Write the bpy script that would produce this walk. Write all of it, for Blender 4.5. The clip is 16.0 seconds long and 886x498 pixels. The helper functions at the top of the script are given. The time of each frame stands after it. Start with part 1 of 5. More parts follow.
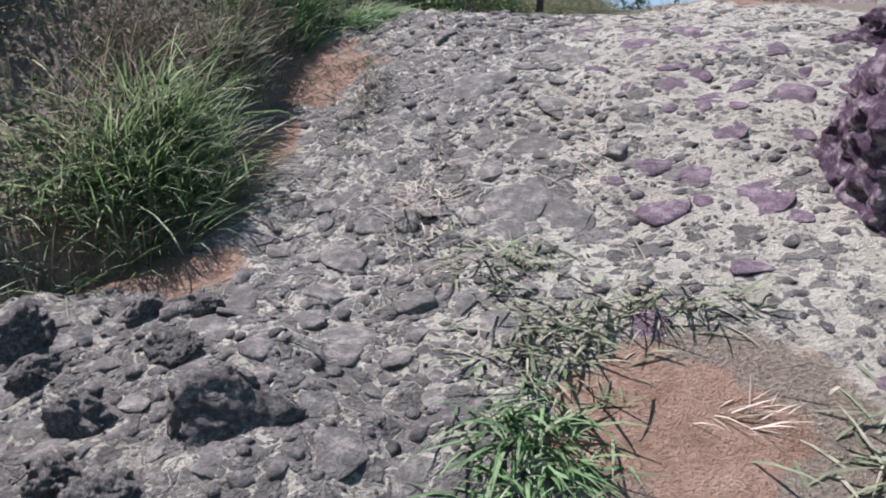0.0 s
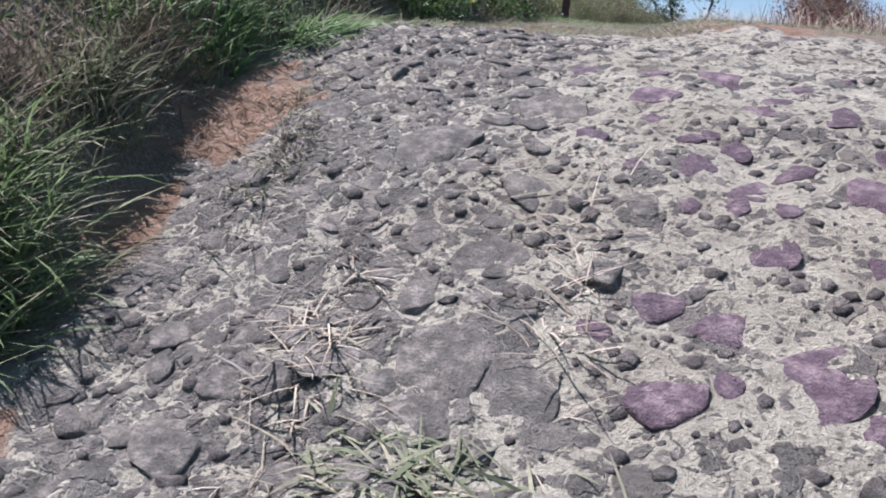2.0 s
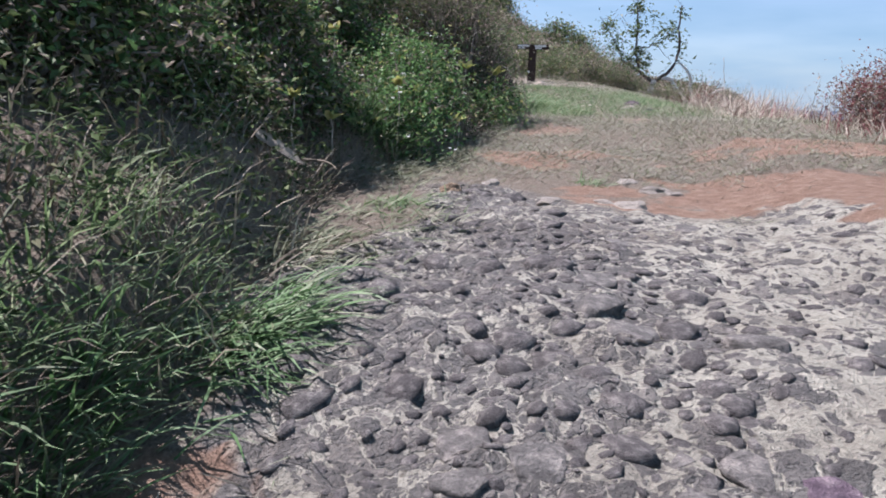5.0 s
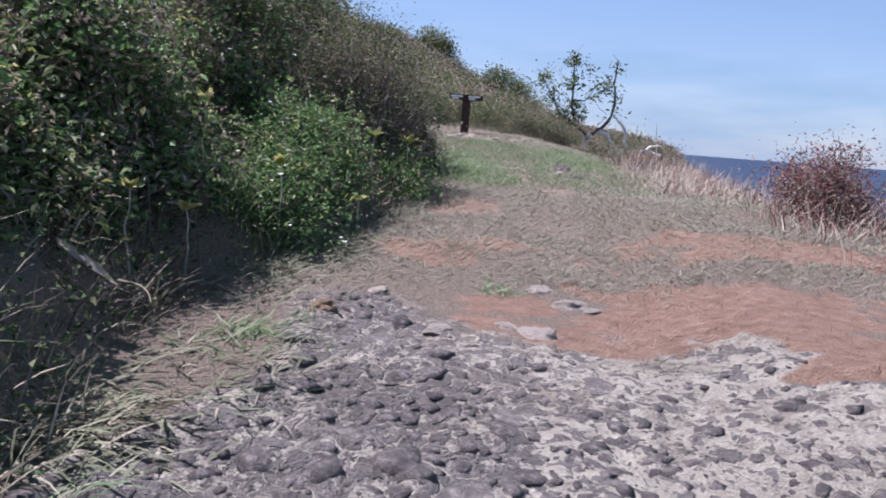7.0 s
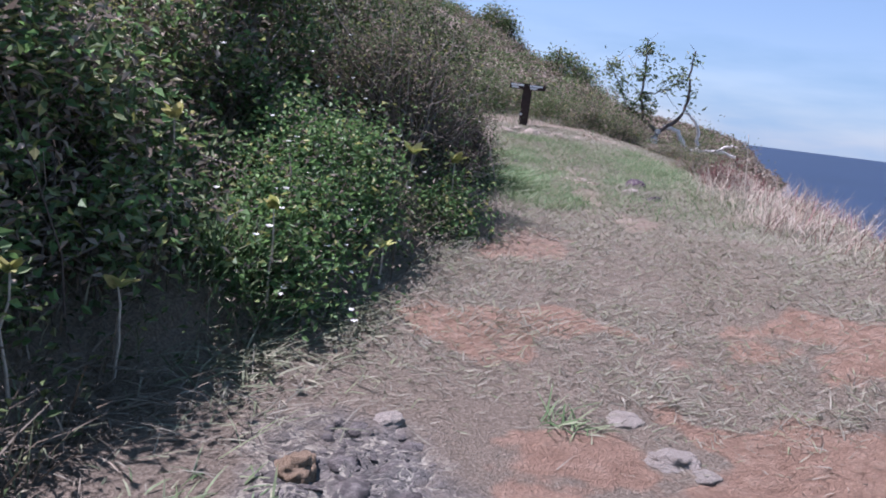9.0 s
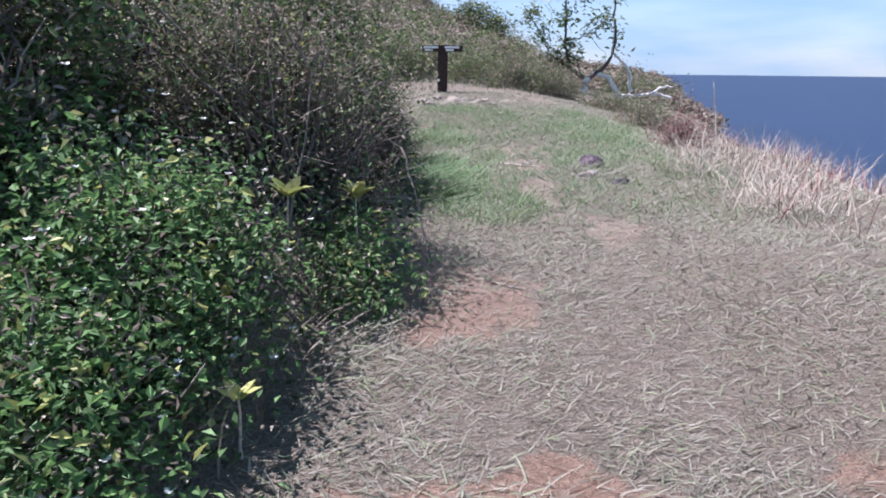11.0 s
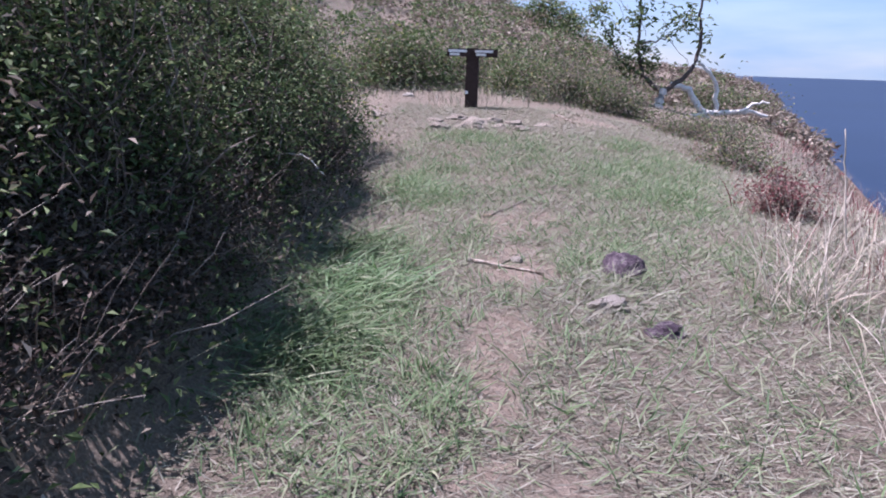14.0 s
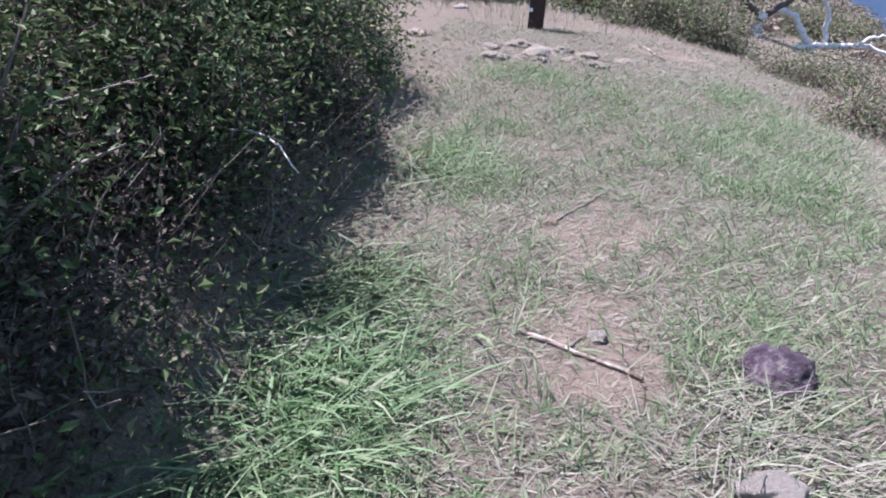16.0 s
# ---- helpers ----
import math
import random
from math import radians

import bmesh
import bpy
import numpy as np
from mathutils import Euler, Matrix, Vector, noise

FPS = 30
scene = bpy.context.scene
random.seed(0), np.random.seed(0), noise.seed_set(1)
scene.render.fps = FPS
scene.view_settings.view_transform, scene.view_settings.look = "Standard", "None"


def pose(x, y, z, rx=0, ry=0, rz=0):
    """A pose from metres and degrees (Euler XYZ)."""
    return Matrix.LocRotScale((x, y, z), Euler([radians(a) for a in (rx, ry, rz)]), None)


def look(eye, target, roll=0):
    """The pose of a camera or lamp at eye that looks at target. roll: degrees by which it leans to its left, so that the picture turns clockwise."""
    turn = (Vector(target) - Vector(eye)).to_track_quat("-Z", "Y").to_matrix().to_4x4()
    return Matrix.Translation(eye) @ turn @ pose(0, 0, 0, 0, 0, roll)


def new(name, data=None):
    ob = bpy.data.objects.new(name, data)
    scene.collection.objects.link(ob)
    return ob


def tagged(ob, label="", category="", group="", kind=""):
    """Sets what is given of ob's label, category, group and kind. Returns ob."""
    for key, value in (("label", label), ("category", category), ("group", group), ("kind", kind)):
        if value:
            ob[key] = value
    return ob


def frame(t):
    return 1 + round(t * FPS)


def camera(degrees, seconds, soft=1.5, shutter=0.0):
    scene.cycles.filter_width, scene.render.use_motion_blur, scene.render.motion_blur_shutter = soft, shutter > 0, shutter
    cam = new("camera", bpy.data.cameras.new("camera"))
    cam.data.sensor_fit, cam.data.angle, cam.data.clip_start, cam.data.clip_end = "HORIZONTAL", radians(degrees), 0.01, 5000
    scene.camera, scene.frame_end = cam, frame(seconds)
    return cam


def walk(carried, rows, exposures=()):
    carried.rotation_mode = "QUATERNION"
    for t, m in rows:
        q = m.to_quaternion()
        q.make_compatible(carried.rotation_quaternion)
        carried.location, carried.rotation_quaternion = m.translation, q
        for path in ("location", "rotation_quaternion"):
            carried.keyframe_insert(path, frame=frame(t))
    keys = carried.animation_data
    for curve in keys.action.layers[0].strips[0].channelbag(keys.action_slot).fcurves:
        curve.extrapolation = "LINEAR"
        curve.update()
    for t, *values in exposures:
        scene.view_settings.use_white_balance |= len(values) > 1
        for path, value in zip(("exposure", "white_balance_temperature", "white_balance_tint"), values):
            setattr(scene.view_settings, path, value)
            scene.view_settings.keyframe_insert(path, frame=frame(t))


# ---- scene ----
cam = camera(59.5, 16.0, soft=1.9)
PATH = [
    (0, (2.521, 1.561, 3.813), (2.206, 3.483, 3.36), 1.3),
    (0.5, (2.612, 1.937, 3.844), (2.358, 3.852, 3.327), 3.5),
    (1, (2.658, 2.32, 3.983), (2.37, 4.234, 3.479), 5.1),
    (1.5, (2.635, 2.603, 4.0), (2.334, 4.513, 3.49), 1.9),
    (2, (2.65, 2.826, 4.091), (2.29, 4.733, 3.607), 4.2),
    (2.4, (2.62, 3.116, 4.122), (2.265, 5.033, 3.675), 5.8),
    (2.5, (2.62, 3.193, 4.124), (2.253, 5.108, 3.682), 5.6),
    (3, (2.625, 3.637, 4.166), (2.169, 5.541, 3.757), 10.0),
    (3.5, (2.339, 4.005, 4.285), (1.645, 5.828, 3.845), 5.9),
    (3.8, (2.09, 4.246, 4.406), (1.662, 6.146, 3.95), 7.7),
    (4, (1.933, 4.412, 4.536), (1.558, 6.294, 3.972), 6.6),
    (4.5, (1.84, 4.774, 4.759), (1.602, 6.709, 4.312), 2.3),
    (5, (1.819, 5.048, 4.987), (1.568, 6.99, 4.581), 2.1),
    (5.2, (1.841, 5.193, 4.993), (1.589, 7.151, 4.677), 1.9),
    (7.3, (2.067, 6.207, 5.349), (1.976, 8.182, 5.042), 4.3),
    (7.5, (2.078, 6.358, 5.352), (1.955, 8.322, 4.993), 3.0),
    (8, (2.046, 6.728, 5.472), (1.861, 8.68, 5.078), 5.5),
    (8.5, (1.946, 7.136, 5.584), (1.774, 9.091, 5.197), 6.7),
    (8.7, (1.929, 7.309, 5.607), (1.711, 9.263, 5.237), 7.3),
    (10.8, (1.757, 9.479, 5.829), (1.638, 11.41, 5.32), 3.0),
    (11, (1.782, 9.704, 5.845), (1.728, 11.648, 5.38), 0.6),
    (11.5, (1.891, 10.285, 5.807), (1.874, 12.209, 5.26), -1.9),
    (12, (2.056, 10.819, 5.849), (2.08, 12.759, 5.363), -0.9),
    (12.5, (2.247, 11.375, 5.887), (2.26, 13.337, 5.499), 2.5),
    (13, (2.403, 12.008, 5.941), (2.231, 13.947, 5.479), 0.4),
    (13.5, (2.529, 12.689, 5.979), (2.368, 14.618, 5.478), 2.9),
    (14, (2.63, 13.281, 6.064), (2.376, 15.205, 5.585), 1.8),
    (14.5, (2.604, 13.796, 6.093), (2.352, 15.707, 5.557), 3.8),
    (15, (2.583, 14.361, 6.102), (2.401, 16.268, 5.529), 5.2),
    (15.5, (2.451, 14.839, 6.166), (2.098, 16.704, 5.536), 6.1),
    (16, (2.347, 15.339, 6.196), (2.002, 17.173, 5.476), 4.8),
]
walk(cam, [(t, look(eye, target, roll)) for t, eye, target, roll in PATH],
     exposures=[(0.0, 1.25, 5950, 25), (5.0, 1.25, 5950, 27), (8.0, 1.12, 5780, 37), (11.0, 1.45, 5720, 30), (12.5, 1.32, 5720, 35), (14.5, 1.45, 5700, 38), (16.0, 1.6, 5650, 32)])

# ---- world and light ----
SUN_TO = Vector((-0.55, 0.22, 1.06)).normalized()
world = bpy.data.worlds.new("world")
scene.world = world
world.use_nodes = True
wn, wl = world.node_tree.nodes, world.node_tree.links
wn.clear()
w_out, w_bg, w_sky = wn.new("ShaderNodeOutputWorld"), wn.new("ShaderNodeBackground"), wn.new("ShaderNodeTexSky")
w_sky.sky_type, w_sky.sun_disc = "NISHITA", False
w_sky.sun_elevation = math.asin(SUN_TO.z)
w_sky.sun_rotation = math.atan2(SUN_TO.x, SUN_TO.y)
w_sky.air_density, w_sky.dust_density, w_sky.ozone_density = 1.0, 0.1, 2.5
w_bg.inputs["Strength"].default_value = 0.062
# thin streaks of cloud over the sea
w_co, w_map, w_noise, w_ramp, w_mix = (wn.new("ShaderNodeTexCoord"), wn.new("ShaderNodeMapping"), wn.new("ShaderNodeTexNoise"),
                                       wn.new("ShaderNodeValToRGB"), wn.new("ShaderNodeMixRGB"))
w_map.inputs["Scale"].default_value = (2.2, 2.2, 11.0)
w_map.inputs["Location"].default_value = (0.4, 0.1, 0.35)
w_noise.inputs["Scale"].default_value, w_noise.inputs["Detail"].default_value = 1.6, 6.0
w_noise.inputs["Roughness"].default_value = 0.5
w_ramp.color_ramp.elements[0].position, w_ramp.color_ramp.elements[1].position = 0.42, 0.72
w_ramp.color_ramp.elements[0].color, w_ramp.color_ramp.elements[1].color = (0.5, 0.5, 0.5, 1), (0.92, 0.92, 0.92, 1)
w_mix.inputs["Color2"].default_value = (2.0, 3.6, 4.6, 1)
wl.new(w_co.outputs["Generated"], w_map.inputs["Vector"])
wl.new(w_map.outputs["Vector"], w_noise.inputs["Vector"])
wl.new(w_noise.outputs["Fac"], w_ramp.inputs["Fac"])
wl.new(w_ramp.outputs["Color"], w_mix.inputs["Fac"])
wl.new(w_sky.outputs["Color"], w_mix.inputs["Color1"])
wl.new(w_mix.outputs["Color"], w_bg.inputs["Color"])
wl.new(w_bg.outputs["Background"], w_out.inputs["Surface"])
sun_data = bpy.data.lights.new("sun", "SUN")
sun_data.energy, sun_data.angle, sun_data.color = 5.0, radians(0.6), (1.0, 0.95, 0.88)
sun = new("sun", sun_data)
sun.matrix_world = look((-40, 20, 50), Vector((-40, 20, 50)) - SUN_TO)

# ---- materials ----
def node_mat(name, rough=0.9, spec=0.25):
    m = bpy.data.materials.new(name)
    m.use_nodes = True
    n, l = m.node_tree.nodes, m.node_tree.links
    b = n["Principled BSDF"]
    b.inputs["Roughness"].default_value = rough
    b.inputs["Specular IOR Level"].default_value = spec
    return m, n, l, b


def ramp(n, stops):
    r = n.new("ShaderNodeValToRGB")
    e = r.color_ramp.elements
    while len(e) < len(stops):
        e.new(0.5)
    for k, (p, c) in enumerate(stops):
        e[k].position, e[k].color = p, (*c, 1)
    return r


def noise_tex(n, l, scale, detail=6.0, rough=0.6, coords="Object"):
    co, t = n.new("ShaderNodeTexCoord"), n.new("ShaderNodeTexNoise")
    t.inputs["Scale"].default_value, t.inputs["Detail"].default_value, t.inputs["Roughness"].default_value = scale, detail, rough
    l.new(co.outputs[coords], t.inputs["Vector"])
    return t


def add_bump(n, l, b, height, strength, distance):
    u = n.new("ShaderNodeBump")
    u.inputs["Strength"].default_value, u.inputs["Distance"].default_value = strength, distance
    l.new(height, u.inputs["Height"])
    l.new(u.outputs["Normal"], b.inputs["Normal"])
    return u


def mix(n, l, fac, a, c, kind="MIX"):
    m = n.new("ShaderNodeMixRGB")
    m.blend_type = kind
    for k, v in (("Fac", fac), ("Color1", a), ("Color2", c)):
        if isinstance(v, bpy.types.NodeSocket):
            l.new(v, m.inputs[k])
        else:
            m.inputs[k].default_value = v if k == "Fac" else (*v, 1)
    return m.outputs["Color"]


def island_mat(name, stops, rough=0.75, spec=0.2, translucent=0.0, grain=30.0):
    """A material for blades, leaves and twigs: each island takes its own colour out of the stops."""
    m, n, l, b = node_mat(name, rough, spec)
    g = n.new("ShaderNodeNewGeometry")
    r = ramp(n, stops)
    l.new(g.outputs["Random Per Island"], r.inputs["Fac"])
    t = noise_tex(n, l, grain, 3.0)
    t2 = ramp(n, [(0.3, (0.7, 0.7, 0.7)), (0.7, (1.15, 1.15, 1.15))])
    l.new(t.outputs["Fac"], t2.inputs["Fac"])
    col = mix(n, l, 1.0, r.outputs["Color"], t2.outputs["Color"], "MULTIPLY")
    l.new(col, b.inputs["Base Color"])
    if translucent:
        tr, ad = n.new("ShaderNodeBsdfTranslucent"), n.new("ShaderNodeMixShader")
        ad.inputs["Fac"].default_value = translucent
        l.new(col, tr.inputs["Color"])
        l.new(b.outputs["BSDF"], ad.inputs[1])
        l.new(tr.outputs["BSDF"], ad.inputs[2])
        l.new(ad.outputs["Shader"], n["Material Output"].inputs["Surface"])
    return m


def stone_mat(name, dark, light, tint, scale=9.0, true_size=False):
    m, n, l, b = node_mat(name, 0.92, 0.2)
    t1, t2 = noise_tex(n, l, scale, 8.0, 0.65), noise_tex(n, l, scale * 6, 5.0, 0.7)
    if true_size:
        place = n.new("ShaderNodeNewGeometry")
        for t in (t1, t2):
            l.new(place.outputs["Position"], t.inputs["Vector"])
    r = ramp(n, [(0.34, dark), (0.50, light), (0.64, tint)])
    l.new(t1.outputs["Fac"], r.inputs["Fac"])
    o = n.new("ShaderNodeObjectInfo")
    g = n.new("ShaderNodeNewGeometry")
    ad = n.new("ShaderNodeMath")
    ad.operation = "ADD"
    l.new(o.outputs["Random"], ad.inputs[0])
    l.new(g.outputs["Random Per Island"], ad.inputs[1])
    v = ramp(n, [(0.0, (0.72, 0.70, 0.70)), (0.5, (1.0, 0.98, 0.97)), (1.0, (1.28, 1.22, 1.2))])
    h = n.new("ShaderNodeMath")
    h.operation = "MULTIPLY"
    h.inputs[1].default_value = 0.5
    l.new(ad.outputs[0], h.inputs[0])
    l.new(h.outputs[0], v.inputs["Fac"])
    speck = ramp(n, [(0.35, (0.75, 0.75, 0.75)), (0.65, (1.2, 1.2, 1.2))])
    l.new(t2.outputs["Fac"], speck.inputs["Fac"])
    c = mix(n, l, 1.0, r.outputs["Color"], v.outputs["Color"], "MULTIPLY")
    c = mix(n, l, 1.0, c, speck.outputs["Color"], "MULTIPLY")
    l.new(c, b.inputs["Base Color"])
    sm = n.new("ShaderNodeMath")
    sm.operation = "ADD"
    l.new(t1.outputs["Fac"], sm.inputs[0])
    l.new(t2.outputs["Fac"], sm.inputs[1])
    add_bump(n, l, b, sm.outputs[0], 0.9, 0.03)
    return m


M_STONE = stone_mat("cobble_stone", (0.10, 0.098, 0.09), (0.155, 0.15, 0.138), (0.29, 0.275, 0.245), 16.0, True)
# the same cobbles with the lens's purple cast put into their colour
M_LENSCAST_STONE = stone_mat("lens_cast_cobble_stone", (0.085, 0.064, 0.08), (0.135, 0.102, 0.125), (0.26, 0.21, 0.225), 16.0, True)
M_STICK = stone_mat("weathered_stick", (0.10, 0.075, 0.055), (0.30, 0.25, 0.20), (0.55, 0.51, 0.45), 9.0)
M_GRAVEL = stone_mat("gravel_stone", (0.095, 0.09, 0.086), (0.15, 0.142, 0.135), (0.30, 0.285, 0.26), 26.0)
M_LEDGE = stone_mat("dark_ledge_stone", (0.085, 0.08, 0.076), (0.165, 0.157, 0.148), (0.33, 0.315, 0.28), 7.0)
M_BOULDER = stone_mat("boulder_stone", (0.045, 0.026, 0.044), (0.10, 0.066, 0.096), (0.34, 0.30, 0.30), 13.0)
M_DARKROCK = stone_mat("dark_purplish_stone", (0.05, 0.036, 0.048), (0.10, 0.075, 0.095), (0.24, 0.205, 0.21), 20.0, True)
M_PALE = stone_mat("pale_stone", (0.40, 0.37, 0.31), (0.52, 0.48, 0.41), (0.6, 0.56, 0.5), 12.0)
M_TANSTONE = stone_mat("tan_weathered_stone", (0.25, 0.22, 0.175), (0.35, 0.31, 0.25), (0.47, 0.43, 0.36), 12.0)
M_OCHRE = stone_mat("ochre_stone", (0.26, 0.19, 0.12), (0.36, 0.27, 0.18), (0.45, 0.36, 0.26), 12.0)
M_STRAW = island_mat("dry_grass", [(0.0, (0.24, 0.20, 0.15)), (0.35, (0.38, 0.33, 0.26)), (0.7, (0.52, 0.47, 0.39)), (1.0, (0.34, 0.31, 0.22))], 0.8, 0.15, 0.15)
M_DEADSTEM = island_mat("dull_dead_stem", [(0.0, (0.10, 0.08, 0.06)), (0.5, (0.19, 0.16, 0.12)), (1.0, (0.33, 0.29, 0.225))], 0.8, 0.15, 0.1)
M_MAT = island_mat("trodden_grass", [(0.0, (0.14, 0.13, 0.10)), (0.3, (0.225, 0.215, 0.168)), (0.6, (0.31, 0.298, 0.24)), (0.8, (0.24, 0.26, 0.17)), (1.0, (0.17, 0.215, 0.11))], 0.8, 0.15, 0.15)
M_GREEN = island_mat("green_grass", [(0.0, (0.06, 0.115, 0.042)), (0.45, (0.115, 0.185, 0.075)), (0.8, (0.195, 0.26, 0.13)), (1.0, (0.34, 0.335, 0.23))], 0.6, 0.3, 0.35)
M_LUSH = island_mat("lush_grass", [(0.0, (0.09, 0.15, 0.06)), (0.4, (0.155, 0.235, 0.10)), (0.75, (0.25, 0.315, 0.165)), (1.0, (0.42, 0.41, 0.29))], 0.6, 0.3, 0.45)
M_BROAD = island_mat("broad_grass", [(0.0, (0.06, 0.125, 0.042)), (0.4, (0.11, 0.20, 0.078)), (0.75, (0.185, 0.275, 0.135)), (1.0, (0.32, 0.335, 0.225))], 0.6, 0.3, 0.35)
M_BROAD_DULL = island_mat("dull_broad_grass", [(0.0, (0.10, 0.115, 0.07)), (0.4, (0.165, 0.195, 0.115)), (0.75, (0.25, 0.26, 0.175)), (1.0, (0.36, 0.33, 0.245))], 0.7, 0.2, 0.25)
M_LEAF = island_mat("shrub_leaf", [(0.0, (0.05, 0.085, 0.032)), (0.5, (0.11, 0.165, 0.06)), (0.85, (0.18, 0.225, 0.098)), (1.0, (0.27, 0.255, 0.155))], 0.65, 0.25, 0.2)
# shrub leaf again, darkened: the shade under the bushes is put into its colour
M_SHADELEAF = island_mat("shade_toned_shrub_leaf", [(0.0, (0.028, 0.045, 0.02)), (0.5, (0.058, 0.088, 0.036)), (0.85, (0.10, 0.14, 0.054)), (1.0, (0.17, 0.165, 0.10))], 0.8, 0.1, 0.15)
# dead leaf darkened so that the hollow's shade lies in its colour
M_SHADE_DEADLEAF = island_mat("shade_toned_withered_leaf", [(0.0, (0.045, 0.034, 0.03)), (0.6, (0.085, 0.068, 0.056)), (1.0, (0.17, 0.14, 0.11))], 0.85, 0.1, 0.1)
M_HERB = island_mat("herb_leaf", [(0.0, (0.055, 0.11, 0.04)), (0.5, (0.105, 0.20, 0.068)), (0.9, (0.16, 0.30, 0.095)), (1.0, (0.28, 0.33, 0.13))], 0.6, 0.3, 0.35)
M_YELLOW = island_mat("yellowing_leaf", [(0.0, (0.22, 0.26, 0.07)), (0.6, (0.36, 0.38, 0.12)), (1.0, (0.45, 0.42, 0.18))], 0.5, 0.4, 0.3)
M_BROWNLEAF = island_mat("dry_leaf", [(0.0, (0.13, 0.10, 0.08)), (0.5, (0.24, 0.20, 0.155)), (1.0, (0.40, 0.35, 0.28))], 0.8, 0.15, 0.2)
M_REDLEAF = island_mat("reddish_leaf", [(0.0, (0.15, 0.045, 0.05)), (0.6, (0.25, 0.10, 0.10)), (1.0, (0.32, 0.2, 0.17))], 0.8, 0.15, 0.2)
M_TWIG = island_mat("twig_bark", [(0.0, (0.10, 0.08, 0.065)), (0.6, (0.19, 0.16, 0.135)), (1.0, (0.32, 0.29, 0.25))], 0.9, 0.15)
M_WHITEBARK = island_mat("bleached_bark", [(0.0, (0.60, 0.57, 0.52)), (1.0, (0.74, 0.71, 0.66))], 0.85, 0.2, 0.0, 14.0)
M_DARKBARK = island_mat("dark_bark", [(0.0, (0.07, 0.055, 0.05)), (1.0, (0.15, 0.125, 0.11))], 0.9, 0.15, 0.0, 14.0)
M_FLOWER = island_mat("white_petal", [(0.0, (0.75, 0.75, 0.70)), (1.0, (0.85, 0.85, 0.82))], 0.6, 0.2, 0.2)
M_SIGNWOOD = island_mat("dark_stained_wood", [(0.0, (0.035, 0.020, 0.017)), (1.0, (0.05, 0.03, 0.025))], 0.7, 0.25, 0.0, 18.0)
M_LETTER = island_mat("white_paint", [(0.0, (0.78, 0.78, 0.75)), (1.0, (0.8, 0.8, 0.78))], 0.6, 0.3)


def ground_material():
    m, n, l, b = node_mat("hillside_ground", 0.95, 0.15)
    reliefs = []
    a = n.new("ShaderNodeAttribute")
    a.attribute_name = "zone"
    sep = n.new("ShaderNodeSeparateColor")
    l.new(a.outputs["Color"], sep.inputs["Color"])
    big, mid, fine = noise_tex(n, l, 1.4, 6.0, 0.6), noise_tex(n, l, 11.0, 8.0, 0.65), noise_tex(n, l, 70.0, 5.0, 0.7)
    vor = n.new("ShaderNodeTexVoronoi")
    vor.inputs["Scale"].default_value = 22.0
    co = n.new("ShaderNodeTexCoord")
    l.new(co.outputs["Object"], vor.inputs["Vector"])
    # cemented gravel: pale matrix with dark grit
    pale = ramp(n, [(0.25, (0.30, 0.285, 0.235)), (0.5, (0.46, 0.44, 0.36)), (0.75, (0.60, 0.58, 0.465))])
    l.new(mid.outputs["Fac"], pale.inputs["Fac"])
    grit = ramp(n, [(0.12, (0.30, 0.29, 0.29)), (0.26, (1, 1, 1))])
    l.new(vor.outputs["Distance"], grit.inputs["Fac"])
    rockc = mix(n, l, 0.75, pale.outputs["Color"], grit.outputs["Color"], "MULTIPLY")
    warp = n.new("ShaderNodeMixRGB")
    warp.blend_type = "ADD"
    warp.inputs["Fac"].default_value = 0.16
    l.new(co.outputs["Object"], warp.inputs["Color1"])
    l.new(noise_tex(n, l, 7.0, 4.0).outputs["Color"], warp.inputs["Color2"])
    # the stones lie closer on the side of the bank
    across, crowd = n.new("ShaderNodeSeparateXYZ"), n.new("ShaderNodeMapRange")
    l.new(co.outputs["Object"], across.inputs[0])
    l.new(across.outputs["X"], crowd.inputs["Value"])
    for k, v in (("From Min", 1.8), ("From Max", 2.7), ("To Min", 1.75), ("To Max", 0.5)):
        crowd.inputs[k].default_value = v
    for sc, cut in ((9.0, 0.34), (18.0, 0.32), (40.0, 0.32)):
        cell, edge = n.new("ShaderNodeTexVoronoi"), n.new("ShaderNodeTexVoronoi")
        edge.feature = "DISTANCE_TO_EDGE"
        cell.inputs["Scale"].default_value = edge.inputs["Scale"].default_value = sc
        l.new(warp.outputs["Color"], cell.inputs["Vector"])
        l.new(warp.outputs["Color"], edge.inputs["Vector"])
        pick = n.new("ShaderNodeSeparateColor")
        l.new(cell.outputs["Color"], pick.inputs["Color"])
        bound, isst = n.new("ShaderNodeMath"), n.new("ShaderNodeMath")
        bound.operation, isst.operation = "MULTIPLY", "LESS_THAN"
        bound.inputs[1].default_value = cut
        l.new(crowd.outputs["Result"], bound.inputs[0])
        l.new(pick.outputs["Red"], isst.inputs[0])
        l.new(bound.outputs[0], isst.inputs[1])
        rim = ramp(n, [(0.03, (0, 0, 0)), (0.09, (0.95, 0.95, 0.95))])
        l.new(edge.outputs["Distance"], rim.inputs["Fac"])
        fac = mix(n, l, 1.0, isst.outputs[0], rim.outputs["Color"], "MULTIPLY")
        shade = ramp(n, [(0.0, (0.13, 0.126, 0.117)), (0.6, (0.20, 0.192, 0.176)), (1.0, (0.28, 0.262, 0.23))])
        l.new(pick.outputs["Green"], shade.inputs["Fac"])
        rockc = mix(n, l, fac, rockc, shade.outputs["Color"])
        reliefs.append(fac)
    grime = ramp(n, [(0.38, (0.74, 0.72, 0.71)), (0.56, (1.0, 1.0, 1.0))])
    l.new(big.outputs["Fac"], grime.inputs["Fac"])
